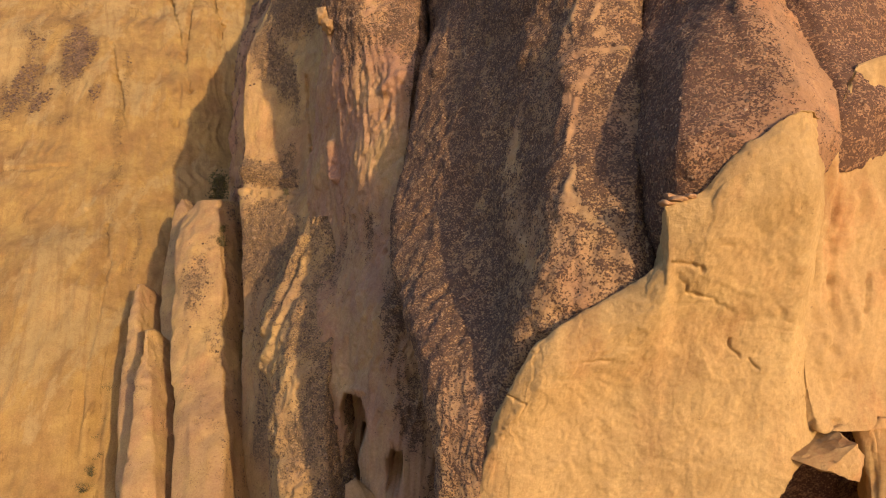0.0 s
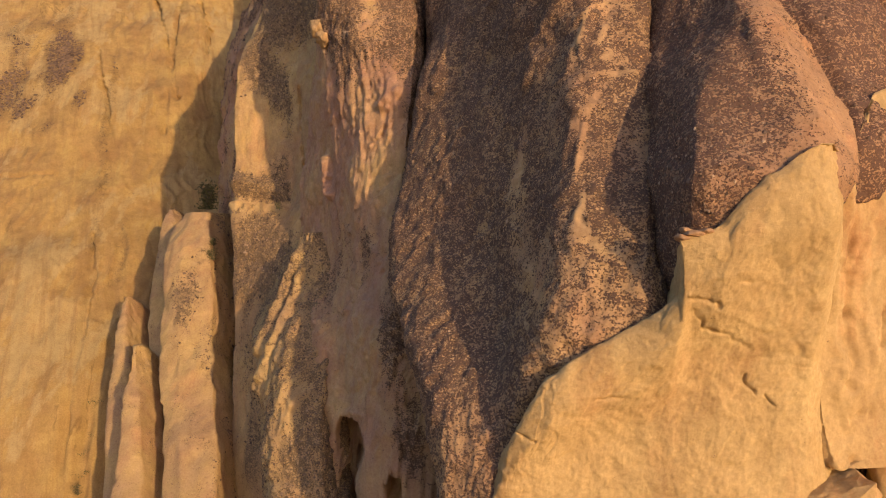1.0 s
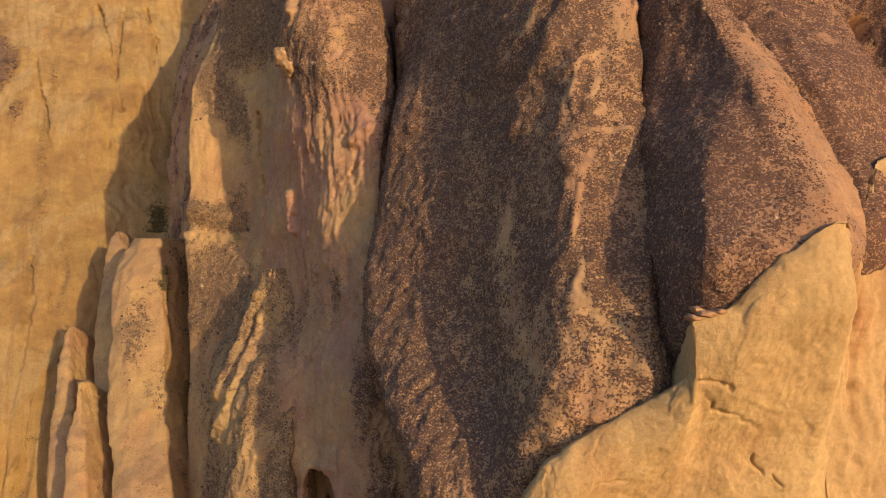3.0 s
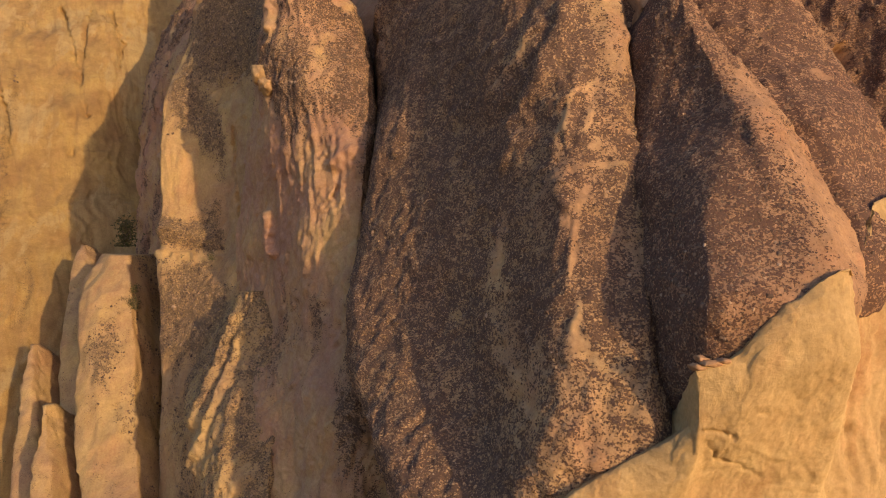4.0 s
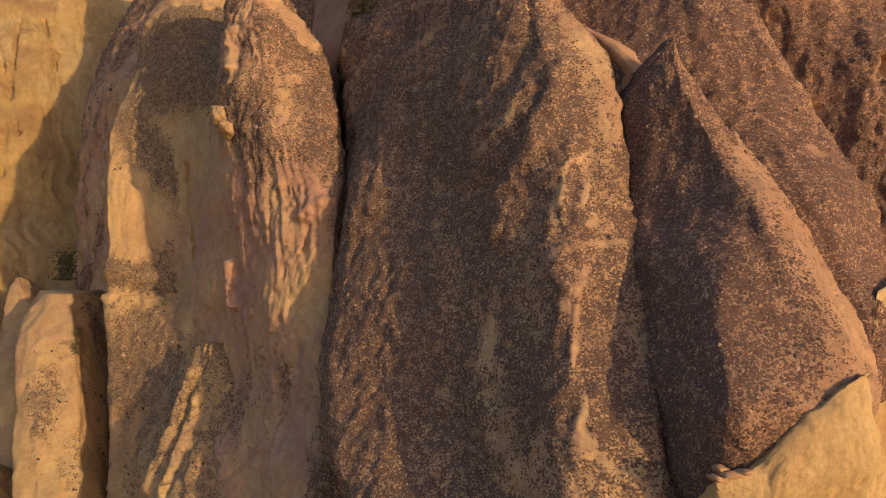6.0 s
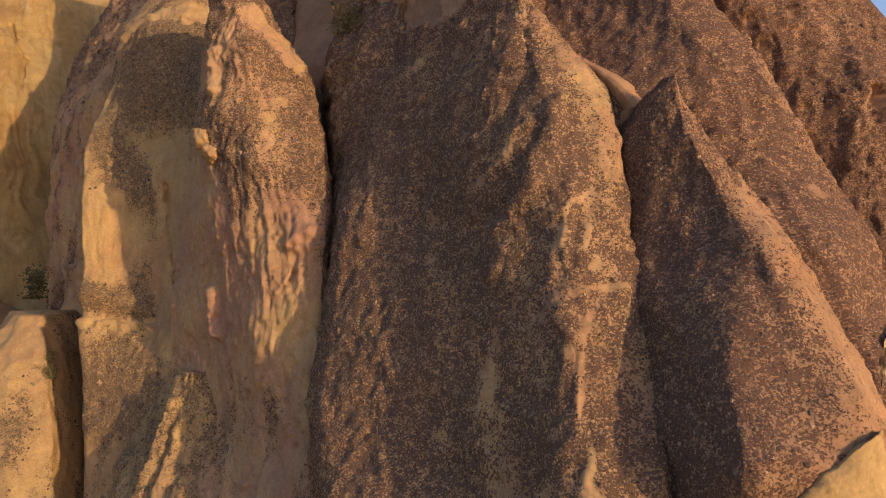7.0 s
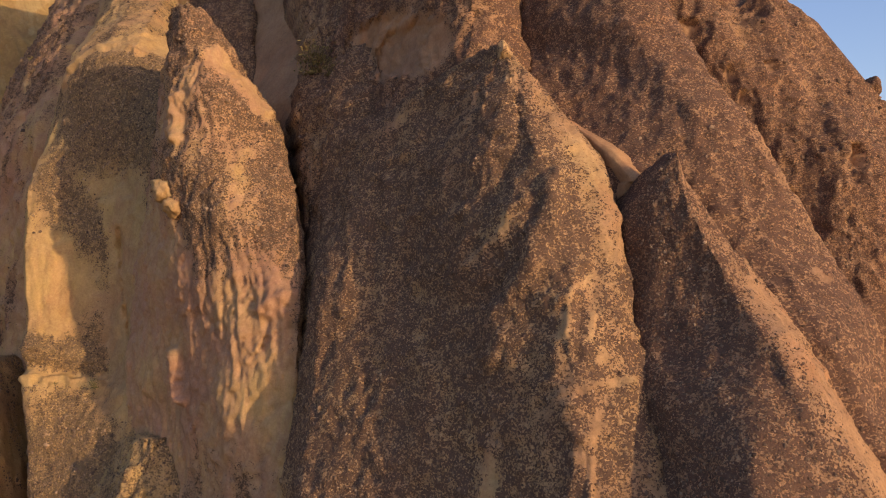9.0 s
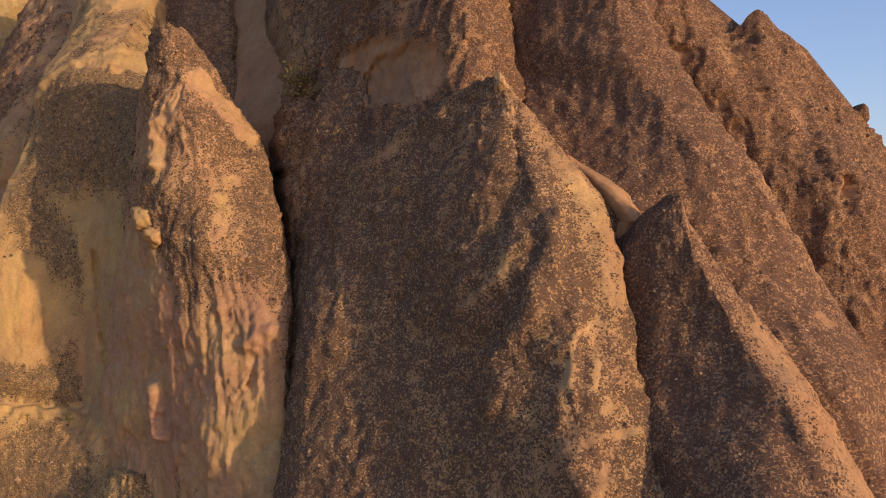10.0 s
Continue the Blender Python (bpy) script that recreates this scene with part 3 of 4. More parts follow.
r = Rock("rock_cone", "rugged golden tuff cone with a fluted lower face", APRICOT, (0.2, 0.0, 0.3, 0.5, 0.5, 0.4), 0.12, 70, lumps=0.4, rills=0.15, fine=0.12, crag=0.15, veil=0.6)
r.level(46.8, (-9.0, 58.5), (-8.8, 57.6), (-8.5, 57), (-8, 56.6), (-7.4, 57), (-6.8, 59))
r.level(44.5, (-9.6, 63), (-9.2, 60), (-8.75, 57.0), (-7.6, 55.4), (-5.8, 56), (-5.0, 60))
r.level(42.5, (-10.0, 64), (-9.5, 60), (-8.9, 56.0), (-7.0, 54.0), (-4.6, 55.6), (-3.8, 60))
r.level(40.5, (-10.4, 65), (-9.8, 60.6), (-9.1, 55.2), (-6.5, 53.2), (-3.2, 55.0), (-2.6, 59))
r.level(36, (-11.2, 66), (-10.2, 60.6), (-9.1, 54.6), (-6.5, 51.6), (-2.3, 52.3), (-1.6, 57))
r.level(30, (-12.0, 66), (-11, 60.6), (-8.7, 53.4), (-5.5, 49.6), (-2.0, 48.0), (-1.2, 53))
r.level(25, (-12, 62), (-10.5, 58), (-8.2, 54.0), (-5.7, 49.0), (-2.6, 47.0), (-1.0, 49))
r.level(18, (-11.5, 60), (-10, 57), (-8.3, 54.3), (-5.6, 48.8), (-3.2, 45.5), (-1.0, 46.2))
r.level(13.5, (-10.5, 55), (-8.8, 50.2), (-6.8, 49), (-4.8, 44.8), (-3.0, 43), (-0.5, 43.6))
r.level(7, (-10, 52), (-8, 48.5), (-6, 46.4), (-4.4, 43.8), (-2.6, 42), (0, 42.4))
r.level(-14, (-10, 50), (-8, 46), (-6, 44), (-4.4, 41), (-3, 39.5), (0, 40.5))
r.flutes.append((-4.9, 29.2, 3.4, 4.4, 0.36))
r.flutes.append((-8.5, 21, 2.5, 7, 0.25))
r.patch(-4.8, 26.3, 3.6, 6.6, -1.3)
r.patch(-4.6, 14, 4.5, 9.0, -0.75)
r.patch(-3.0, 14.0, 1.2, 5.0, 0.85)
r.patch(-1.7, 8.5, 1.0, 3.0, 0.5)
r.patch(-2.2, 20.5, 1.0, 2.4, 0.6)
r.patch(-10.0, 26, 3.6, 10.0, -1.4)
r.ridge(0.6, 0.0, -1.3, (-6.2, 43.4), (-4.3, 41.0), (-3.5, 40.3))
r.ridge(0.5, 0.35, -0.5, (-4.2, 28.8), (-3.6, 29.4), (-2.9, 29.6))
r.crack(0.14, 0.5, (-4.1, 28.4), (-3.9, 27.4), (-4.3, 26.0))
r.patch(-8.7, 39.3, 0.7, 1.6, -1.2)
r.ridge(0.45, 0.5, -0.8, (-8.75, 40.6), (-8.6, 38.2))
r.ridge(0.4, 0.7, -0.8, (-8.9, 25.6), (-8.5, 24.0), (-8.3, 22.9))
r.ridge(0.3, 0.25, -0.6, (-6.9, 7.6), (-6.5, 8.6), (-5.8, 9.1), (-4.9, 9.3))
r.patch(-3.4, 4.8, 2.6, 4.2, -1.0)
r.patch(-1.2, 6.0, 1.6, 5.0, -0.6)
r.hollow(-5.75, 7.0, 1.15, 1.75, 4.5, 0.1)
r.hollow(-5.9, 3.6, 0.7, 1.9, 3.5, 0.15)
r.hollow(-2.75, 5.2, 0.42, 1.1, 3.5, 0.1)
r.low = 30
r.build(scrub=9000, stones=2500, size=0.042)

r = Rock("rock_pillar", "tall golden tuff pillar with a ledge and gravel foot", GOLD, (-0.2, 0.0, 0.25, 0.1, 0.0), 0.14, 88, lumps=0.3, rills=0.15, fine=0.08, sharp=0.75, crag=0.06, veil=0.6, category="rock pillar")
r.level(62, (-16, 94), (-13.5, 91), (-11, 89), (-8.5, 89), (-6, 92))
r.level(55, (-17, 88), (-14.6, 82), (-12.5, 80), (-9.8, 80), (-7.5, 84))
r.level(50.4, (-17.5, 85), (-15.6, 77.4), (-13.4, 74.4), (-11.2, 73.8), (-8.8, 77))
r.level(46, (-18.8, 82), (-17.5, 73.6), (-14.6, 69.4), (-12.2, 68.2), (-9.8, 68.6))
r.level(40.5, (-20.0, 81), (-18.3, 72.3), (-15.5, 69.0), (-12.8, 66.8), (-10.2, 64.8))
r.level(38, (-20.6, 80), (-18.9, 71.0), (-16.0, 68.9), (-13, 66.7), (-10.4, 64.2))
r.level(35.5, (-21, 79), (-19.4, 69.4), (-16.5, 68.7), (-13.2, 66.6), (-10.5, 63.6))
r.level(30, (-20.8, 78), (-19.2, 67.6), (-15.9, 67.2), (-13.1, 65.6), (-10.3, 62.4))
r.level(25, (-20.6, 77), (-18.9, 66.5), (-16.0, 66.1), (-13.2, 65.0), (-10.3, 61.2))
r.level(22.7, (-20.4, 76), (-18.75, 66.2), (-16.2, 65.7), (-13.6, 64.8), (-10.4, 60.4))
r.level(21.8, (-20.2, 75), (-18.6, 65.2), (-16.2, 64.6), (-13.6, 63.5), (-10.4, 59.6))
r.level(18, (-20, 74), (-18.3, 64.5), (-16, 63.0), (-13.6, 61.3), (-10.6, 58.8))
r.level(12, (-19.6, 72), (-17.9, 63.4), (-15.8, 61.4), (-13.6, 59.4), (-10.5, 57))
r.level(5, (-19.6, 71), (-17.9, 62.6), (-15.8, 60.2), (-13.6, 58.4), (-10, 56))
r.level(-14, (-19.4, 70), (-17.9, 61), (-15.8, 58), (-13.6, 56), (-10, 54))
r.patch(-16.8, 29.2, 3.2, 4.4, -1.0)
r.patch(-11.5, 28, 2.6, 8.0, -1.3)
r.patch(-17.8, 36.6, 1.6, 2.6, 0.8)
r.ridge(1.3, 0.0, 0.55, (-16.4, 35.0), (-14.6, 31.4), (-13.0, 28.6))
r.ridge(1.1, 0.7, 0.6, (-18.4, 24.6), (-16.8, 24.3), (-14.6, 23.6))
r.ridge(0.35, 0.4, -0.8, (-18.6, 22.6), (-16, 22.5), (-13.8, 22.3))
r.patch(-16.0, 17.6, 4.5, 4.2, 0.95)
r.patch(-13.6, 42.0, 6.0, 5.6, 1.2)
r.patch(-12.5, 47.4, 3.2, 0.9, -1.3)
r.patch(-12.0, 55.5, 3.5, 3.4, -0.8)
r.patch(-12.6, 61, 6, 5, -1.4)
r.ridge(0.35, 0.3, -1.2, (-17.0, 45.2), (-15.2, 46.8), (-13.6, 47.4), (-11.6, 46.6))
r.patch(-17.6, 44.8, 0.7, 1.2, -1.2)
r.flutes.append((-17.3, 30, 2.4, 3.6, 0.14))
r.crack(0.16, 0.6, (-12.9, 33), (-12.3, 28.0), (-11.5, 22.8), (-11.2, 21))
r.low = 2
r.build(scrub=9000, stones=2500, size=0.05)

r = Rock("rock_mound", "ribbed gravel mound at the foot of a pillar", GOLD, (0.35, 0.2, 0.3, 0.4, 0.5, 0.55), 0.11, 64, lumps=0.22, rills=0.12, fine=0.12, crag=0.12, veil=0.5, category="rock mound")
r.level(20.2, (-10.9, 57.6), (-10.7, 57.0), (-10.4, 56.5), (-10.0, 56.2), (-9.3, 56.4), (-8.8, 57.2))
r.level(17.5, (-13.2, 61), (-12.2, 57.2), (-11.2, 55.4), (-9.8, 54.7), (-8.0, 54.4), (-7.2, 56.5))
r.level(14.5, (-15.0, 62), (-13.8, 57.4), (-12.3, 54.4), (-10.2, 52.6), (-7.7, 51.2), (-6.3, 53.5))
r.level(11.8, (-15.9, 62), (-14.9, 57.0), (-12.9, 53.0), (-10.5, 50.5), (-7.7, 48.9), (-6.1, 51.5))
r.level(7.5, (-15.0, 61), (-13.5, 54.0), (-12.0, 50.0), (-9.8, 47.7), (-7.8, 46.9), (-6.6, 49.5))
r.level(0, (-14.2, 60), (-12.4, 51), (-10.8, 46.8), (-8.6, 44.8), (-6.8, 44.2), (-5.4, 47))
r.level(-14, (-14, 58), (-12.4, 49), (-10.8, 44.5), (-8.6, 42.5), (-6.8, 42), (-5.4, 45))
r.ridge(0.45, 0.55, -0.15, (-11.0, 18.6), (-12.2, 15.0), (-13.6, 11.4))
r.ridge(0.4, 0.5, -0.15, (-10.6, 17.2), (-11.5, 14.0), (-12.8, 10.4), (-13.2, 9.0))
r.ridge(1.5, 0.6, -0.1, (-10.3, 13.4), (-10.6, 10.5), (-11.0, 6.5), (-10.0, 2))
r.crack(0.35, 0.9, (-7.4, 15.6), (-7.9, 13.6), (-7.2, 12.8))
r.low = 2
r.build(scrub=5000, stones=1500, size=0.045)

r = Rock("rock_slab", "smooth leaning tuff slab with a rounded top", GOLD, (-0.3, -0.25, -0.15, -0.05, 0.2), 0.22, 92, lumps=0.35, rills=0.15, fine=0.06, sharp=0.8, chips=(0.3, 0.05), category="rock slab")
r.level(22, (-28, 80), (-27, 77), (-25.8, 75.5), (-24, 75), (-22.5, 80))
r.level(19, (-29.5, 79), (-27.8, 74), (-25.5, 72.6), (-22.8, 72.2), (-21, 80))
r.level(16, (-29, 77), (-27, 71.5), (-25, 70), (-22, 70), (-20.5, 78))
r.level(8, (-27.5, 74), (-25.6, 66.2), (-23.5, 65), (-20.3, 65), (-19, 74))
r.level(1.5, (-25, 68), (-23, 60), (-21, 58.7), (-18.2, 58.7), (-17, 70))
r.level(-14, (-22, 56), (-19, 47), (-17, 45), (-14.5, 45), (-13, 58))
r.patch(-25.5, 20, 2.5, 2.6, -0.7)
r.patch(-24.4, 14.0, 2.6, 3.0, 0.4)
r.build(scrub=1500, stones=1500, size=0.07)

for tip, z, w in (((-29.4, 70), 9, 1.7), ((-35.3, 81.5), 12.5, 1.5), ((-33.4, 90), 22.5, 3.2)):
    r = Rock("rock_fin", "thin upright tuff fin beside a slab", GOLD, (0.0, -0.2, -0.2, 0.0), 0.25, tip[1] + 12, lumps=0.3, rills=0.2, category="rock fin")
    r.level(z, (tip[0] - 0.3, tip[1] + 0.6), (tip[0] - 0.1, tip[1]), (tip[0] + 0.1, tip[1]), (tip[0] + 0.3, tip[1] + 0.6))
    r.level(z - 4, (tip[0] - 0.4 * w + 1, tip[1]), (tip[0] - 0.3 * w + 1.3, tip[1] - 4.6), (tip[0] + 0.5 * w + 1.5, tip[1] - 4.6), (tip[0] + 0.8 * w + 1.5, tip[1] + 2))
    r.level(z - 13, (tip[0] - w + 4, tip[1] - 7), (tip[0] - 0.6 * w + 4.4, tip[1] - 13), (tip[0] + w + 4.6, tip[1] - 13), (tip[0] + 1.4 * w + 4.6, tip[1] - 5))
    r.level(-16, (tip[0] - w + 9, tip[1] - 16), (tip[0] - 0.6 * w + 9, tip[1] - 23), (tip[0] + w + 9, tip[1] - 23), (tip[0] + 1.5 * w + 9, tip[1] - 14))
    tagged(r.build(), r.label, r.category, "upright tuff fins")

r = Rock("far_wall", "high sunlit wall of yellow tuff with cracks", YELLOW, (-0.55, -0.55, -0.55, -0.55, -0.5, -0.5, -0.4), 0.27, 170, lumps=0.9, rills=0.3, fine=0.0, sharp=0.7, freq=0.35, veil=0.75, octaves=2, crag=0.22, upright=0.45, chips=(0.22, 0.1), category="cliff", kind="structure")
r.level(105, (-112, 176), (-92, 178), (-74, 180), (-60, 180), (-48, 182), (-36, 186), (-16, 190))
r.level(75, (-105, 150), (-85, 151), (-68, 152), (-56, 152), (-46, 152), (-38, 155), (-24, 160))
r.level(48, (-100, 122), (-80, 124), (-62, 125), (-52, 126), (-44, 127), (-38, 132), (-26, 136))
r.level(34, (-95, 110), (-75, 112), (-60, 113), (-50, 114), (-42, 117), (-36, 121), (-25, 125))
r.level(21, (-90, 96), (-70, 98), (-55, 99), (-46, 100), (-40, 103), (-34, 108), (-25, 112))
r.level(7, (-85, 80), (-65, 82), (-50, 83), (-42, 84.5), (-37, 86), (-31, 92), (-24, 96))
r.level(-14, (-80, 58), (-62, 60), (-48, 62), (-40, 64), (-33, 68), (-28, 76), (-22, 80))
r.patch(-66, 46, 17, 17, 0.2)
r.patch(-71, 43, 6, 11, 0.95)
r.patch(-64.5, 46, 3.6, 8.5, 0.95)
r.patch(-75, 55, 8, 8, 0.85)
r.patch(-62.5, 35.2, 4.2, 3, 0.85)
r.patch(-58.5, 40, 1.6, 3.8, 0.85)
r.patch(-67.5, 52, 2.4, 4, 0.85)
r.patch(-66.5, 38.5, 2.2, 4, 0.85)
r.ridge(1.0, 0.0, 0.5, (-56.5, 50), (-54.4, 42), (-52.6, 34), (-50, 28), (-47.5, 22), (-46, 17))
r.ridge(0.9, 0.0, 0.5, (-46.5, 30), (-45, 26), (-43, 19), (-41.6, 14))
r.ridge(0.4, -0.6, 0.5, (-67, 27.6), (-62, 27.4), (-57, 28.0))
r.ridge(0.3, -0.3, 0.3, (-74, 33.8), (-68, 33.9))
r.crack(0.34, 1.6, (-55.3, 63.3), (-50.9, 56), (-48.2, 50.3), (-46.5, 46.4), (-44.2, 41.5))
r.crack(0.3, 1.4, (-50.2, 63), (-48.6, 54.6), (-46.8, 47.5), (-44.6, 35.1))
r.crack(0.3, 1.4, (-47, 63.3), (-43.3, 56.5), (-42.4, 51))
r.crack(0.28, 1.5, (-60.4, 51.3), (-57, 45), (-54.2, 39.8), (-51.9, 34.8))
r.crack(0.3, 1.7, (-47.0, 19.0), (-44.6, 14.4), (-42.8, 8.9), (-41.2, 4.4), (-39.8, -0.7), (-38.2, -6.5))
r.crack(0.55, 1.6, (-38.6, 9), (-38.9, 5.9), (-38, 0.9), (-37.6, -3.4), (-36.2, -6.8))
r.build(scrub=1800, size=0.15, bias=-0.2)

r = Rock("rock_buttress", "shaded tuff buttress between a wall and a pillar", APRICOT, (0.0, 0.25, 0.1, -0.1, -0.1), 0.26, 140, lumps=0.7, rills=0.4, fine=0.1, crag=0.22, veil=0.8, category="rock buttress")
r.level(66, (-28, 140), (-27, 130), (-24.5, 118), (-19, 106), (-14, 104))
r.level(54, (-30, 126), (-29, 116), (-26.2, 104), (-20.4, 93), (-14, 91))
r.level(46, (-31, 118), (-30, 108), (-27.2, 97), (-21.2, 85.5), (-14, 83.5))
r.level(38, (-31, 114), (-30, 103), (-27.6, 93), (-21.2, 81), (-14, 79.5))
r.level(24, (-31, 110), (-29.8, 100), (-27.2, 90), (-20.8, 79), (-14, 78))
r.level(15, (-31, 106), (-29.5, 97), (-26.4, 87), (-20.2, 77), (-14, 76))
r.level(-14, (-28, 96), (-26, 86), (-22, 76), (-17, 68), (-12, 67))
r.patch(-25, 52, 9, 11, 0.55)
r.build(scrub=1500, size=0.13)

r = Rock("rock_cone", "tuff cone with a bare reddish hollow in its side", ORANGE, (0.6, 0.5, 0.75, 0.65, 0.6), 0.15, 66, lumps=0.4, rills=0.25, fine=0.1, crag=0.2)
r.level(66, (7.5, 57), (8.2, 55.6), (9, 55), (10, 55.5), (11, 57))
r.level(54, (2.6, 57), (4.8, 51), (7.2, 48.6), (9.6, 49.5), (12.5, 54))
r.level(44, (1, 57), (3.6, 49), (6, 44.5), (8.5, 44.8), (11.5, 48))
r.level(41, (0.5, 56), (3.2, 48.0), (5.3, 44.4), (8, 43.8), (11, 46))
r.level(38, (-0.5, 55), (1.8, 48.8), (4.5, 45.5), (7.5, 43.5), (10.5, 44.5))
r.level(30, (-1.5, 53), (0, 50), (4, 47), (7, 45), (10, 45))
r.level(-14, (-1.5, 52), (0, 49), (4, 46), (7, 45), (10, 45))
r.hollow(3.0, 44.0, 1.5, 2.4, 1.0, 0.35)
r.hollow(4.2, 43.2, 1.4, 2.0, 0.8, 0.3)
r.patch(3.4, 43.6, 2.2, 2.4, -0.6)
r.patch(6.6, 43.5, 1.4, 2.4, -0.3)
r.flutes.append((3.9, 43.4, 2.2, 2.2, 0.25))
r.low = 34
r.build(scrub=5000, stones=1000, size=0.04)

r = Rock("rock_cone", "dark gravel cone beside a sandy slope", BROWN, (0.4, 0.7, 0.75, 0.6), 0.2, 72, lumps=0.5, rills=0.4, fine=0.15)
r.level(64, (3.5, 70), (4.5, 67), (5.5, 66), (7, 67))
r.level(56, (-0.6, 66), (1.6, 61.5), (3.6, 59.5), (7, 60))
r.level(47, (-0.2, 62), (1.4, 57.6), (2.8, 55.8), (4.4, 54))
r.level(40, (-1.2, 57), (0.4, 53), (1.8, 50.8), (3.4, 50.5))
r.level(33, (-1.6, 54), (-0.2, 51), (1.2, 49.6), (3, 49.6))
r.level(-14, (-1.6, 54), (-0.2, 51), (1.2, 50), (3, 50))
r.low = 34
r.build(scrub=5000, stones=2000, size=0.05)

r = Rock("sand_slope", "bare sandy tuff slope in a hollow between cones", ORANGE, (-0.4, -0.4, -0.4, -0.3, -0.2, 0.0), 0.25, 120, lumps=0.35, rills=0.08, fine=0.03, category="sand slope")
r.level(76, (-28, 124), (-14, 110), (-5, 95), (0, 90), (5, 88), (12, 90))
r.level(52, (-21, 102), (-11, 87), (-4, 77), (-1, 73), (2.5, 67), (6, 62))
r.level(45, (-18, 97), (-9.5, 82), (-4, 71), (-1.5, 67), (2.5, 61), (5, 58))
r.level(40, (-16, 92), (-8.5, 76), (-4, 66), (-1.2, 62), (1.5, 56), (4, 56))
r.level(20, (-14, 82), (-7, 64), (-4, 58), (-1, 56), (1.5, 53), (4, 54))
r.level(-14, (-14, 74), (-7, 57), (-4, 54), (-1, 52), (1.5, 50), (4, 54))
r.patch(-0.5, 38, 3, 3.5, 0.9)
r.build(scrub=1200, size=0.08)

r = Rock("rock_cone", "dark gravel cone with a bare strip behind a golden cone", BROWN, (0.7, 0.75, 0.75, 0.7, -0.2), 0.2, 95, lumps=0.4, rills=0.25, fine=0.1, crag=0.15)
r.level(66, (-9, 92), (-7, 88), (-5.2, 86), (-3.8, 86), (-2.6, 88))
r.level(56, (-9.6, 86), (-7.4, 80), (-5.2, 77.6), (-3.2, 77.4), (-1.8, 80))
r.level(50, (-9.8, 82), (-7.4, 76), (-5, 73.4), (-3.0, 73.2), (-1.8, 76))
r.level(44, (-9.6, 78), (-7, 72), (-4.6, 69.4), (-3.0, 69.6), (-2.0, 72))
r.level(36, (-9.4, 74), (-6.8, 67), (-4.6, 65), (-3.2, 65.4), (-2.4, 68))
r.level(-14, (-9, 66), (-6.6, 60), (-4.6, 58), (-3.2, 58.6), (-2.4, 61))
r.low = 40
r.build(scrub=3000, stones=2000, size=0.05)


# ---- loose rocks and shrubs ----
def lumpy(name, label, mat, at, size, turn=0, wedge=0.0, detail=4, seed=0, cover=-0.5):
    """A loose angular rock: a rounded block cut by a few planes and roughened."""
    bm = bmesh.new()
    bmesh.ops.create_icosphere(bm, subdivisions=detail, radius=1)
    rng = random.Random(seed)
    cuts = [(Vector((rng.gauss(0, 1), rng.gauss(0, 1), rng.gauss(0, 1))).normalized(), rng.uniform(0.55, 0.8)) for _ in range(9)]
    for v in bm.verts:
        for n, d in cuts:
            over = v.co.dot(n) - d
            if over > 0:
                v.co -= n * over * 0.92
        v.co += v.co.normalized() * (0.17 * noise.fractal(v.co * 2.2 + Vector((seed, 0, 0)), 0.8, 2.1, 4))
        v.co.z -= wedge * v.co.x
        v.co = Vector((v.co.x * size[0], v.co.y * size[1], v.co.z * size[2]))
    me = bpy.data.meshes.new(name)
    bm.to_mesh(me)
    bm.free()
    attr = me.attributes.new("cover", "FLOAT", "POINT")
    attr.data.foreach_set("value", [cover] * len(me.vertices))
    me.polygons.foreach_set("use_smooth", [True] * len(me.polygons))
    me.materials.append(mat)
    ob = tagged(new(name, me), label, "boulder")
    ob.matrix_world = pose(*at, 0, 0, turn)
    return ob


wedge = bmesh.new()
for p in ((13.0, 27.2, 11.1), (13.2, 29, 11.0), (15.2, 26.3, 11.9), (15.3, 29, 12.2), (15.6, 26.6, 10.5), (16.0, 28.8, 10.8), (14.1, 26.2, 11.0), (14.4, 26.6, 11.5), (14.3, 28.5, 11.0), (15.8, 26.9, 11.4)):
    wedge.verts.new(p)
bmesh.ops.convex_hull(wedge, input=wedge.verts)
bmesh.ops.triangulate(wedge, faces=wedge.faces)
bmesh.ops.subdivide_edges(wedge, edges=wedge.edges, cuts=9, use_grid_fill=True)
for v in wedge.verts:
    v.co += 0.12 * noise.noise_vector(v.co * 1.4) + 0.05 * noise.noise_vector(v.co * 5)
me = bpy.data.meshes.new("boulder")
wedge.to_mesh(me)
wedge.free()
me.attributes.new("cover", "FLOAT", "POINT").data.foreach_set("value", [-0.5] * len(me.vertices))
me.materials.append(PINK)
tagged(new("boulder", me), "broken wedge of rose tuff jutting over a dark hollow", "boulder")
lumpy("boulder", "small golden tuff knob on a cone's shoulder", GOLD, (-9.3, 54.6, 35.3), (0.75, 0.9, 0.85), 20, 0.1, seed=5)
lumpy("boulder", "golden tuff knob on a cone's shoulder beside another", GOLD, (-8.6, 53.6, 34.2), (0.7, 0.8, 0.7), -10, 0.1, seed=8)
lumpy("boulder", "pale broken tuff outcrop beside a cave mouth", GOLD, (-4.3, 42.6, 2.0), (1.5, 0.9, 2.2), -20, 0.5, seed=31)
lumpy("boulder", "dark weathered knob on the ridge line", ORANGE, (34.2, 45.6, 42.7), (0.6, 0.7, 0.9), 0, 0, seed=21, cover=0.9)
lumpy("boulder", "weathered brown cap stone on a cone's tip", BROWN, (6.4, 41.1, 41.5), (0.4, 0.5, 0.55), 0, 0, seed=12, cover=0.25)

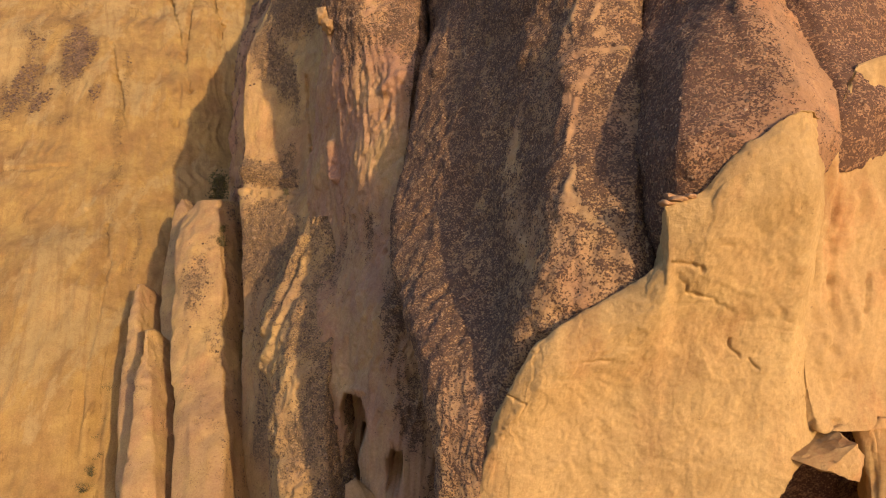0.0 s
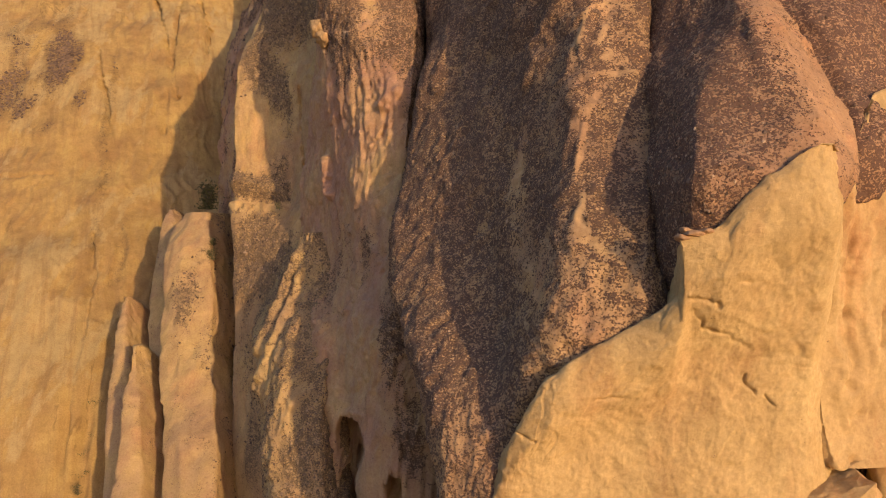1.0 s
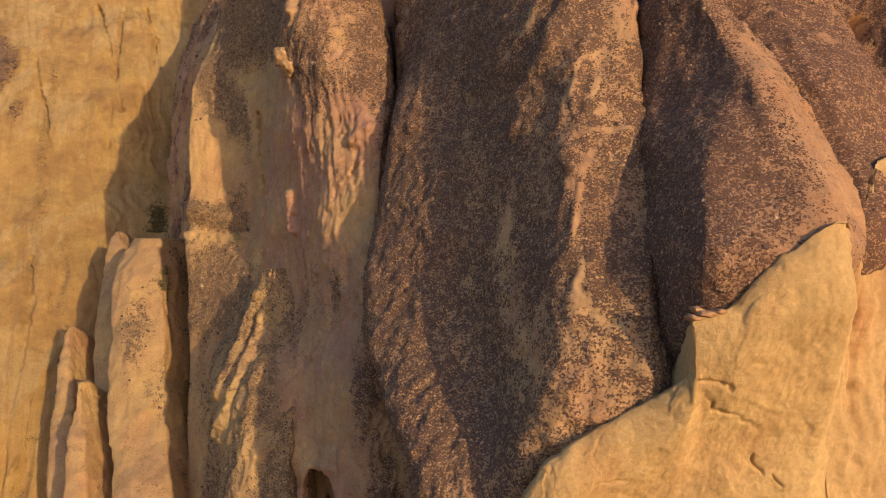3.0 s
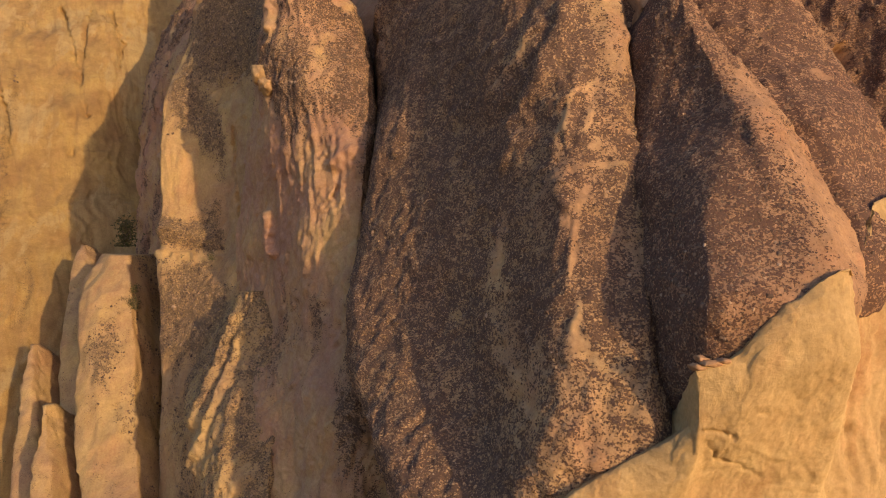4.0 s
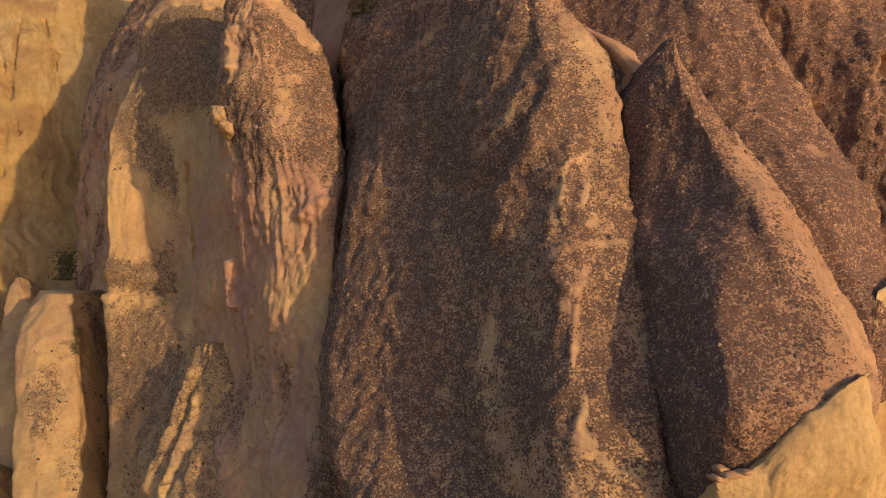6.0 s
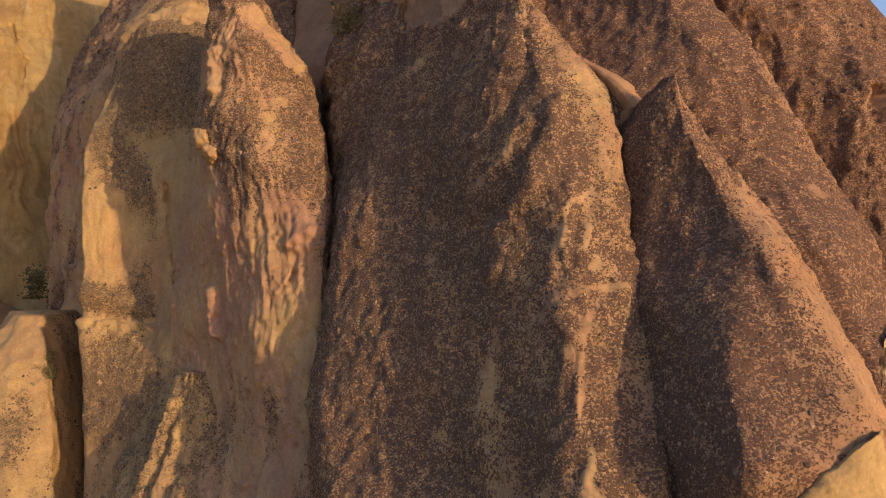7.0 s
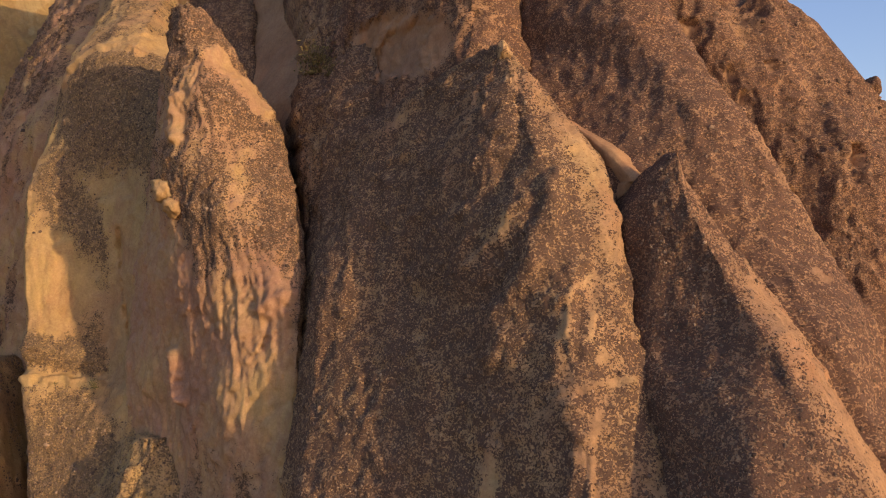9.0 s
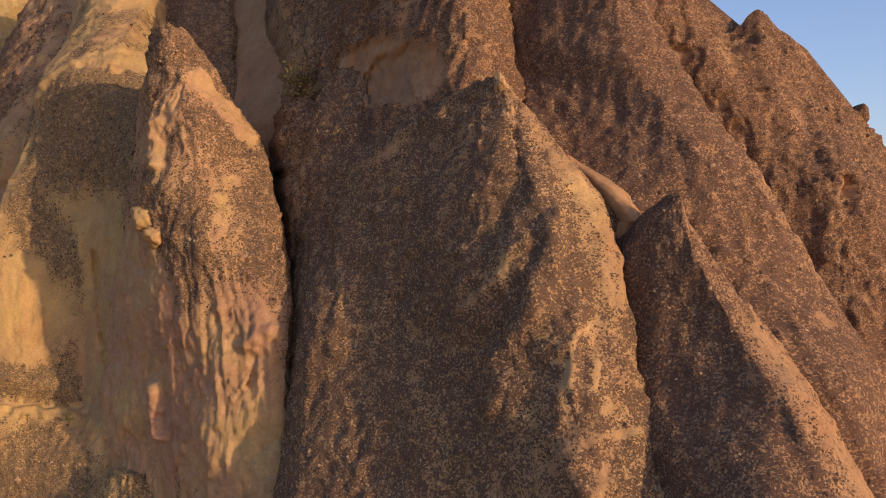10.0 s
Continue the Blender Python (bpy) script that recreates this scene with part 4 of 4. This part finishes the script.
for n, (x, y, z, sx, sy, sz, turn) in enumerate(((7.98, 25.55, 20.58, 0.34, 0.3, 0.16, 20), (8.3, 25.35, 20.72, 0.42, 0.34, 0.15, -15), (8.66, 25.28, 20.81, 0.3, 0.3, 0.13, 35), (8.12, 25.6, 20.84, 0.3, 0.25, 0.12, 5))):
    lumpy("boulder", "broken reddish slab of tuff on the cliff's tip", ORANGE, (x, y, z), (sx, sy, sz), turn, 0.25, 3, 40 + n)["group"] = "broken slabs on the cliff's tip"


def shrub(label, at, width, height, leaves=LEAVES, count=420, seed=0, group=""):
    """A dry hillside shrub: forked stems and a loose crown of small leaves."""
    rng = random.Random(seed)
    root = tagged(new("shrub"), label, "shrub", group)
    root.matrix_world = pose(*at)
    tips, bm = [], bmesh.new()
    for _ in range(7):
        a, lean = rng.uniform(0, 6.28), rng.uniform(0.1, 0.5)
        p, d = Vector((0, 0, -0.15)), Vector((math.cos(a) * lean, math.sin(a) * lean, 1)).normalized()
        rad, ring = 0.035 * height, None
        for s in range(5):
            now = [bm.verts.new(p + Vector((math.cos(k * 2.1) * rad, math.sin(k * 2.1) * rad, 0))) for k in range(3)]
            if ring:
                for k in range(3):
                    bm.faces.new((ring[k], ring[(k + 1) % 3], now[(k + 1) % 3], now[k]))
            ring, rad = now, rad * 0.72
            tips.append(p.copy())
            d = (d + Vector((rng.gauss(0, 0.25), rng.gauss(0, 0.25), 0.05))).normalized()
            p = p + Vector((d.x * width * 0.22, d.y * width * 0.22, d.z * height * 0.2))
    me = bpy.data.meshes.new("stem")
    bm.to_mesh(me)
    bm.free()
    me.materials.append(BARK)
    new("stem", me).parent = root
    verts, faces = [], []
    for _ in range(count):
        t = rng.choice(tips[3:])
        c = t + Vector((rng.gauss(0, width * 0.16), rng.gauss(0, width * 0.16), rng.gauss(0, height * 0.11)))
        c.z = max(c.z, 0.03)
        u = Vector((rng.gauss(0, 1), rng.gauss(0, 1), rng.gauss(0, 1))).normalized()
        w = u.orthogonal().normalized()
        r = rng.uniform(0.03, 0.07) * (width + height) * 0.5
        k = len(verts)
        verts += [c - u * r, c + w * r * 0.45, c + u * r, c - w * r * 0.45]
        faces.append((k, k + 1, k + 2, k + 3))
    me = bpy.data.meshes.new("crown")
    me.from_pydata([tuple(v) for v in verts], [], faces)
    me.materials.append(leaves)
    new("crown", me).parent = root
    return root


DRY = scrub_material("dry_shrub_leaves", (0.13, 0.105, 0.035), (0.26, 0.19, 0.07))
shrub("large dark green shrub at the foot of a shaded wall", (-27.6, 86.0, 22.6), 2.6, 3.6, count=900, seed=1)
shrub("dark shrub on a slab's edge", (-22.2, 71.2, 17.4), 1.1, 1.6, seed=2)
shrub("shrub on a slab's shady edge", (-22.4, 71.9, 18.8), 0.9, 1.1, seed=3)
shrub("yellow-green dry shrub on a sandy slope", (0.0, 58.4, 43.5), 2.6, 2.5, DRY, 700, 4)
shrub("yellow-green dry shrub low on a sandy slope", (0.7, 56.0, 43.0), 1.6, 1.4, DRY, 500, 5)
shrub("dry yellow-green shrub on a shaded buttress", (-23.6, 97.0, 49.9), 2.8, 2.0, DRY, 700, 6)
shrub("small dark shrub on a pillar's ledge", (-14.0, 63.0, 22.2), 0.8, 0.8, seed=7)
shrub("tiny shrub on a pillar's ledge", (-16.6, 64.0, 22.4), 0.4, 0.4, count=160, seed=8)
for n, (x, y, z) in enumerate(((-37.3, 77.6, -2.2), (-37.4, 76.4, -3.8), (-37.2, 75.2, -5.2), (-36.4, 72.8, -6.2), (-36.6, 71.6, -7.4), (-38.2, 79.8, 0.8))):
    shrub("green shrub growing in a crack of the wall", (x, y, z - 0.2), 1.0 + 0.3 * (n % 3), 1.1 + 0.2 * (n % 2), count=300, seed=20 + n, group="shrubs in the wall's crack")
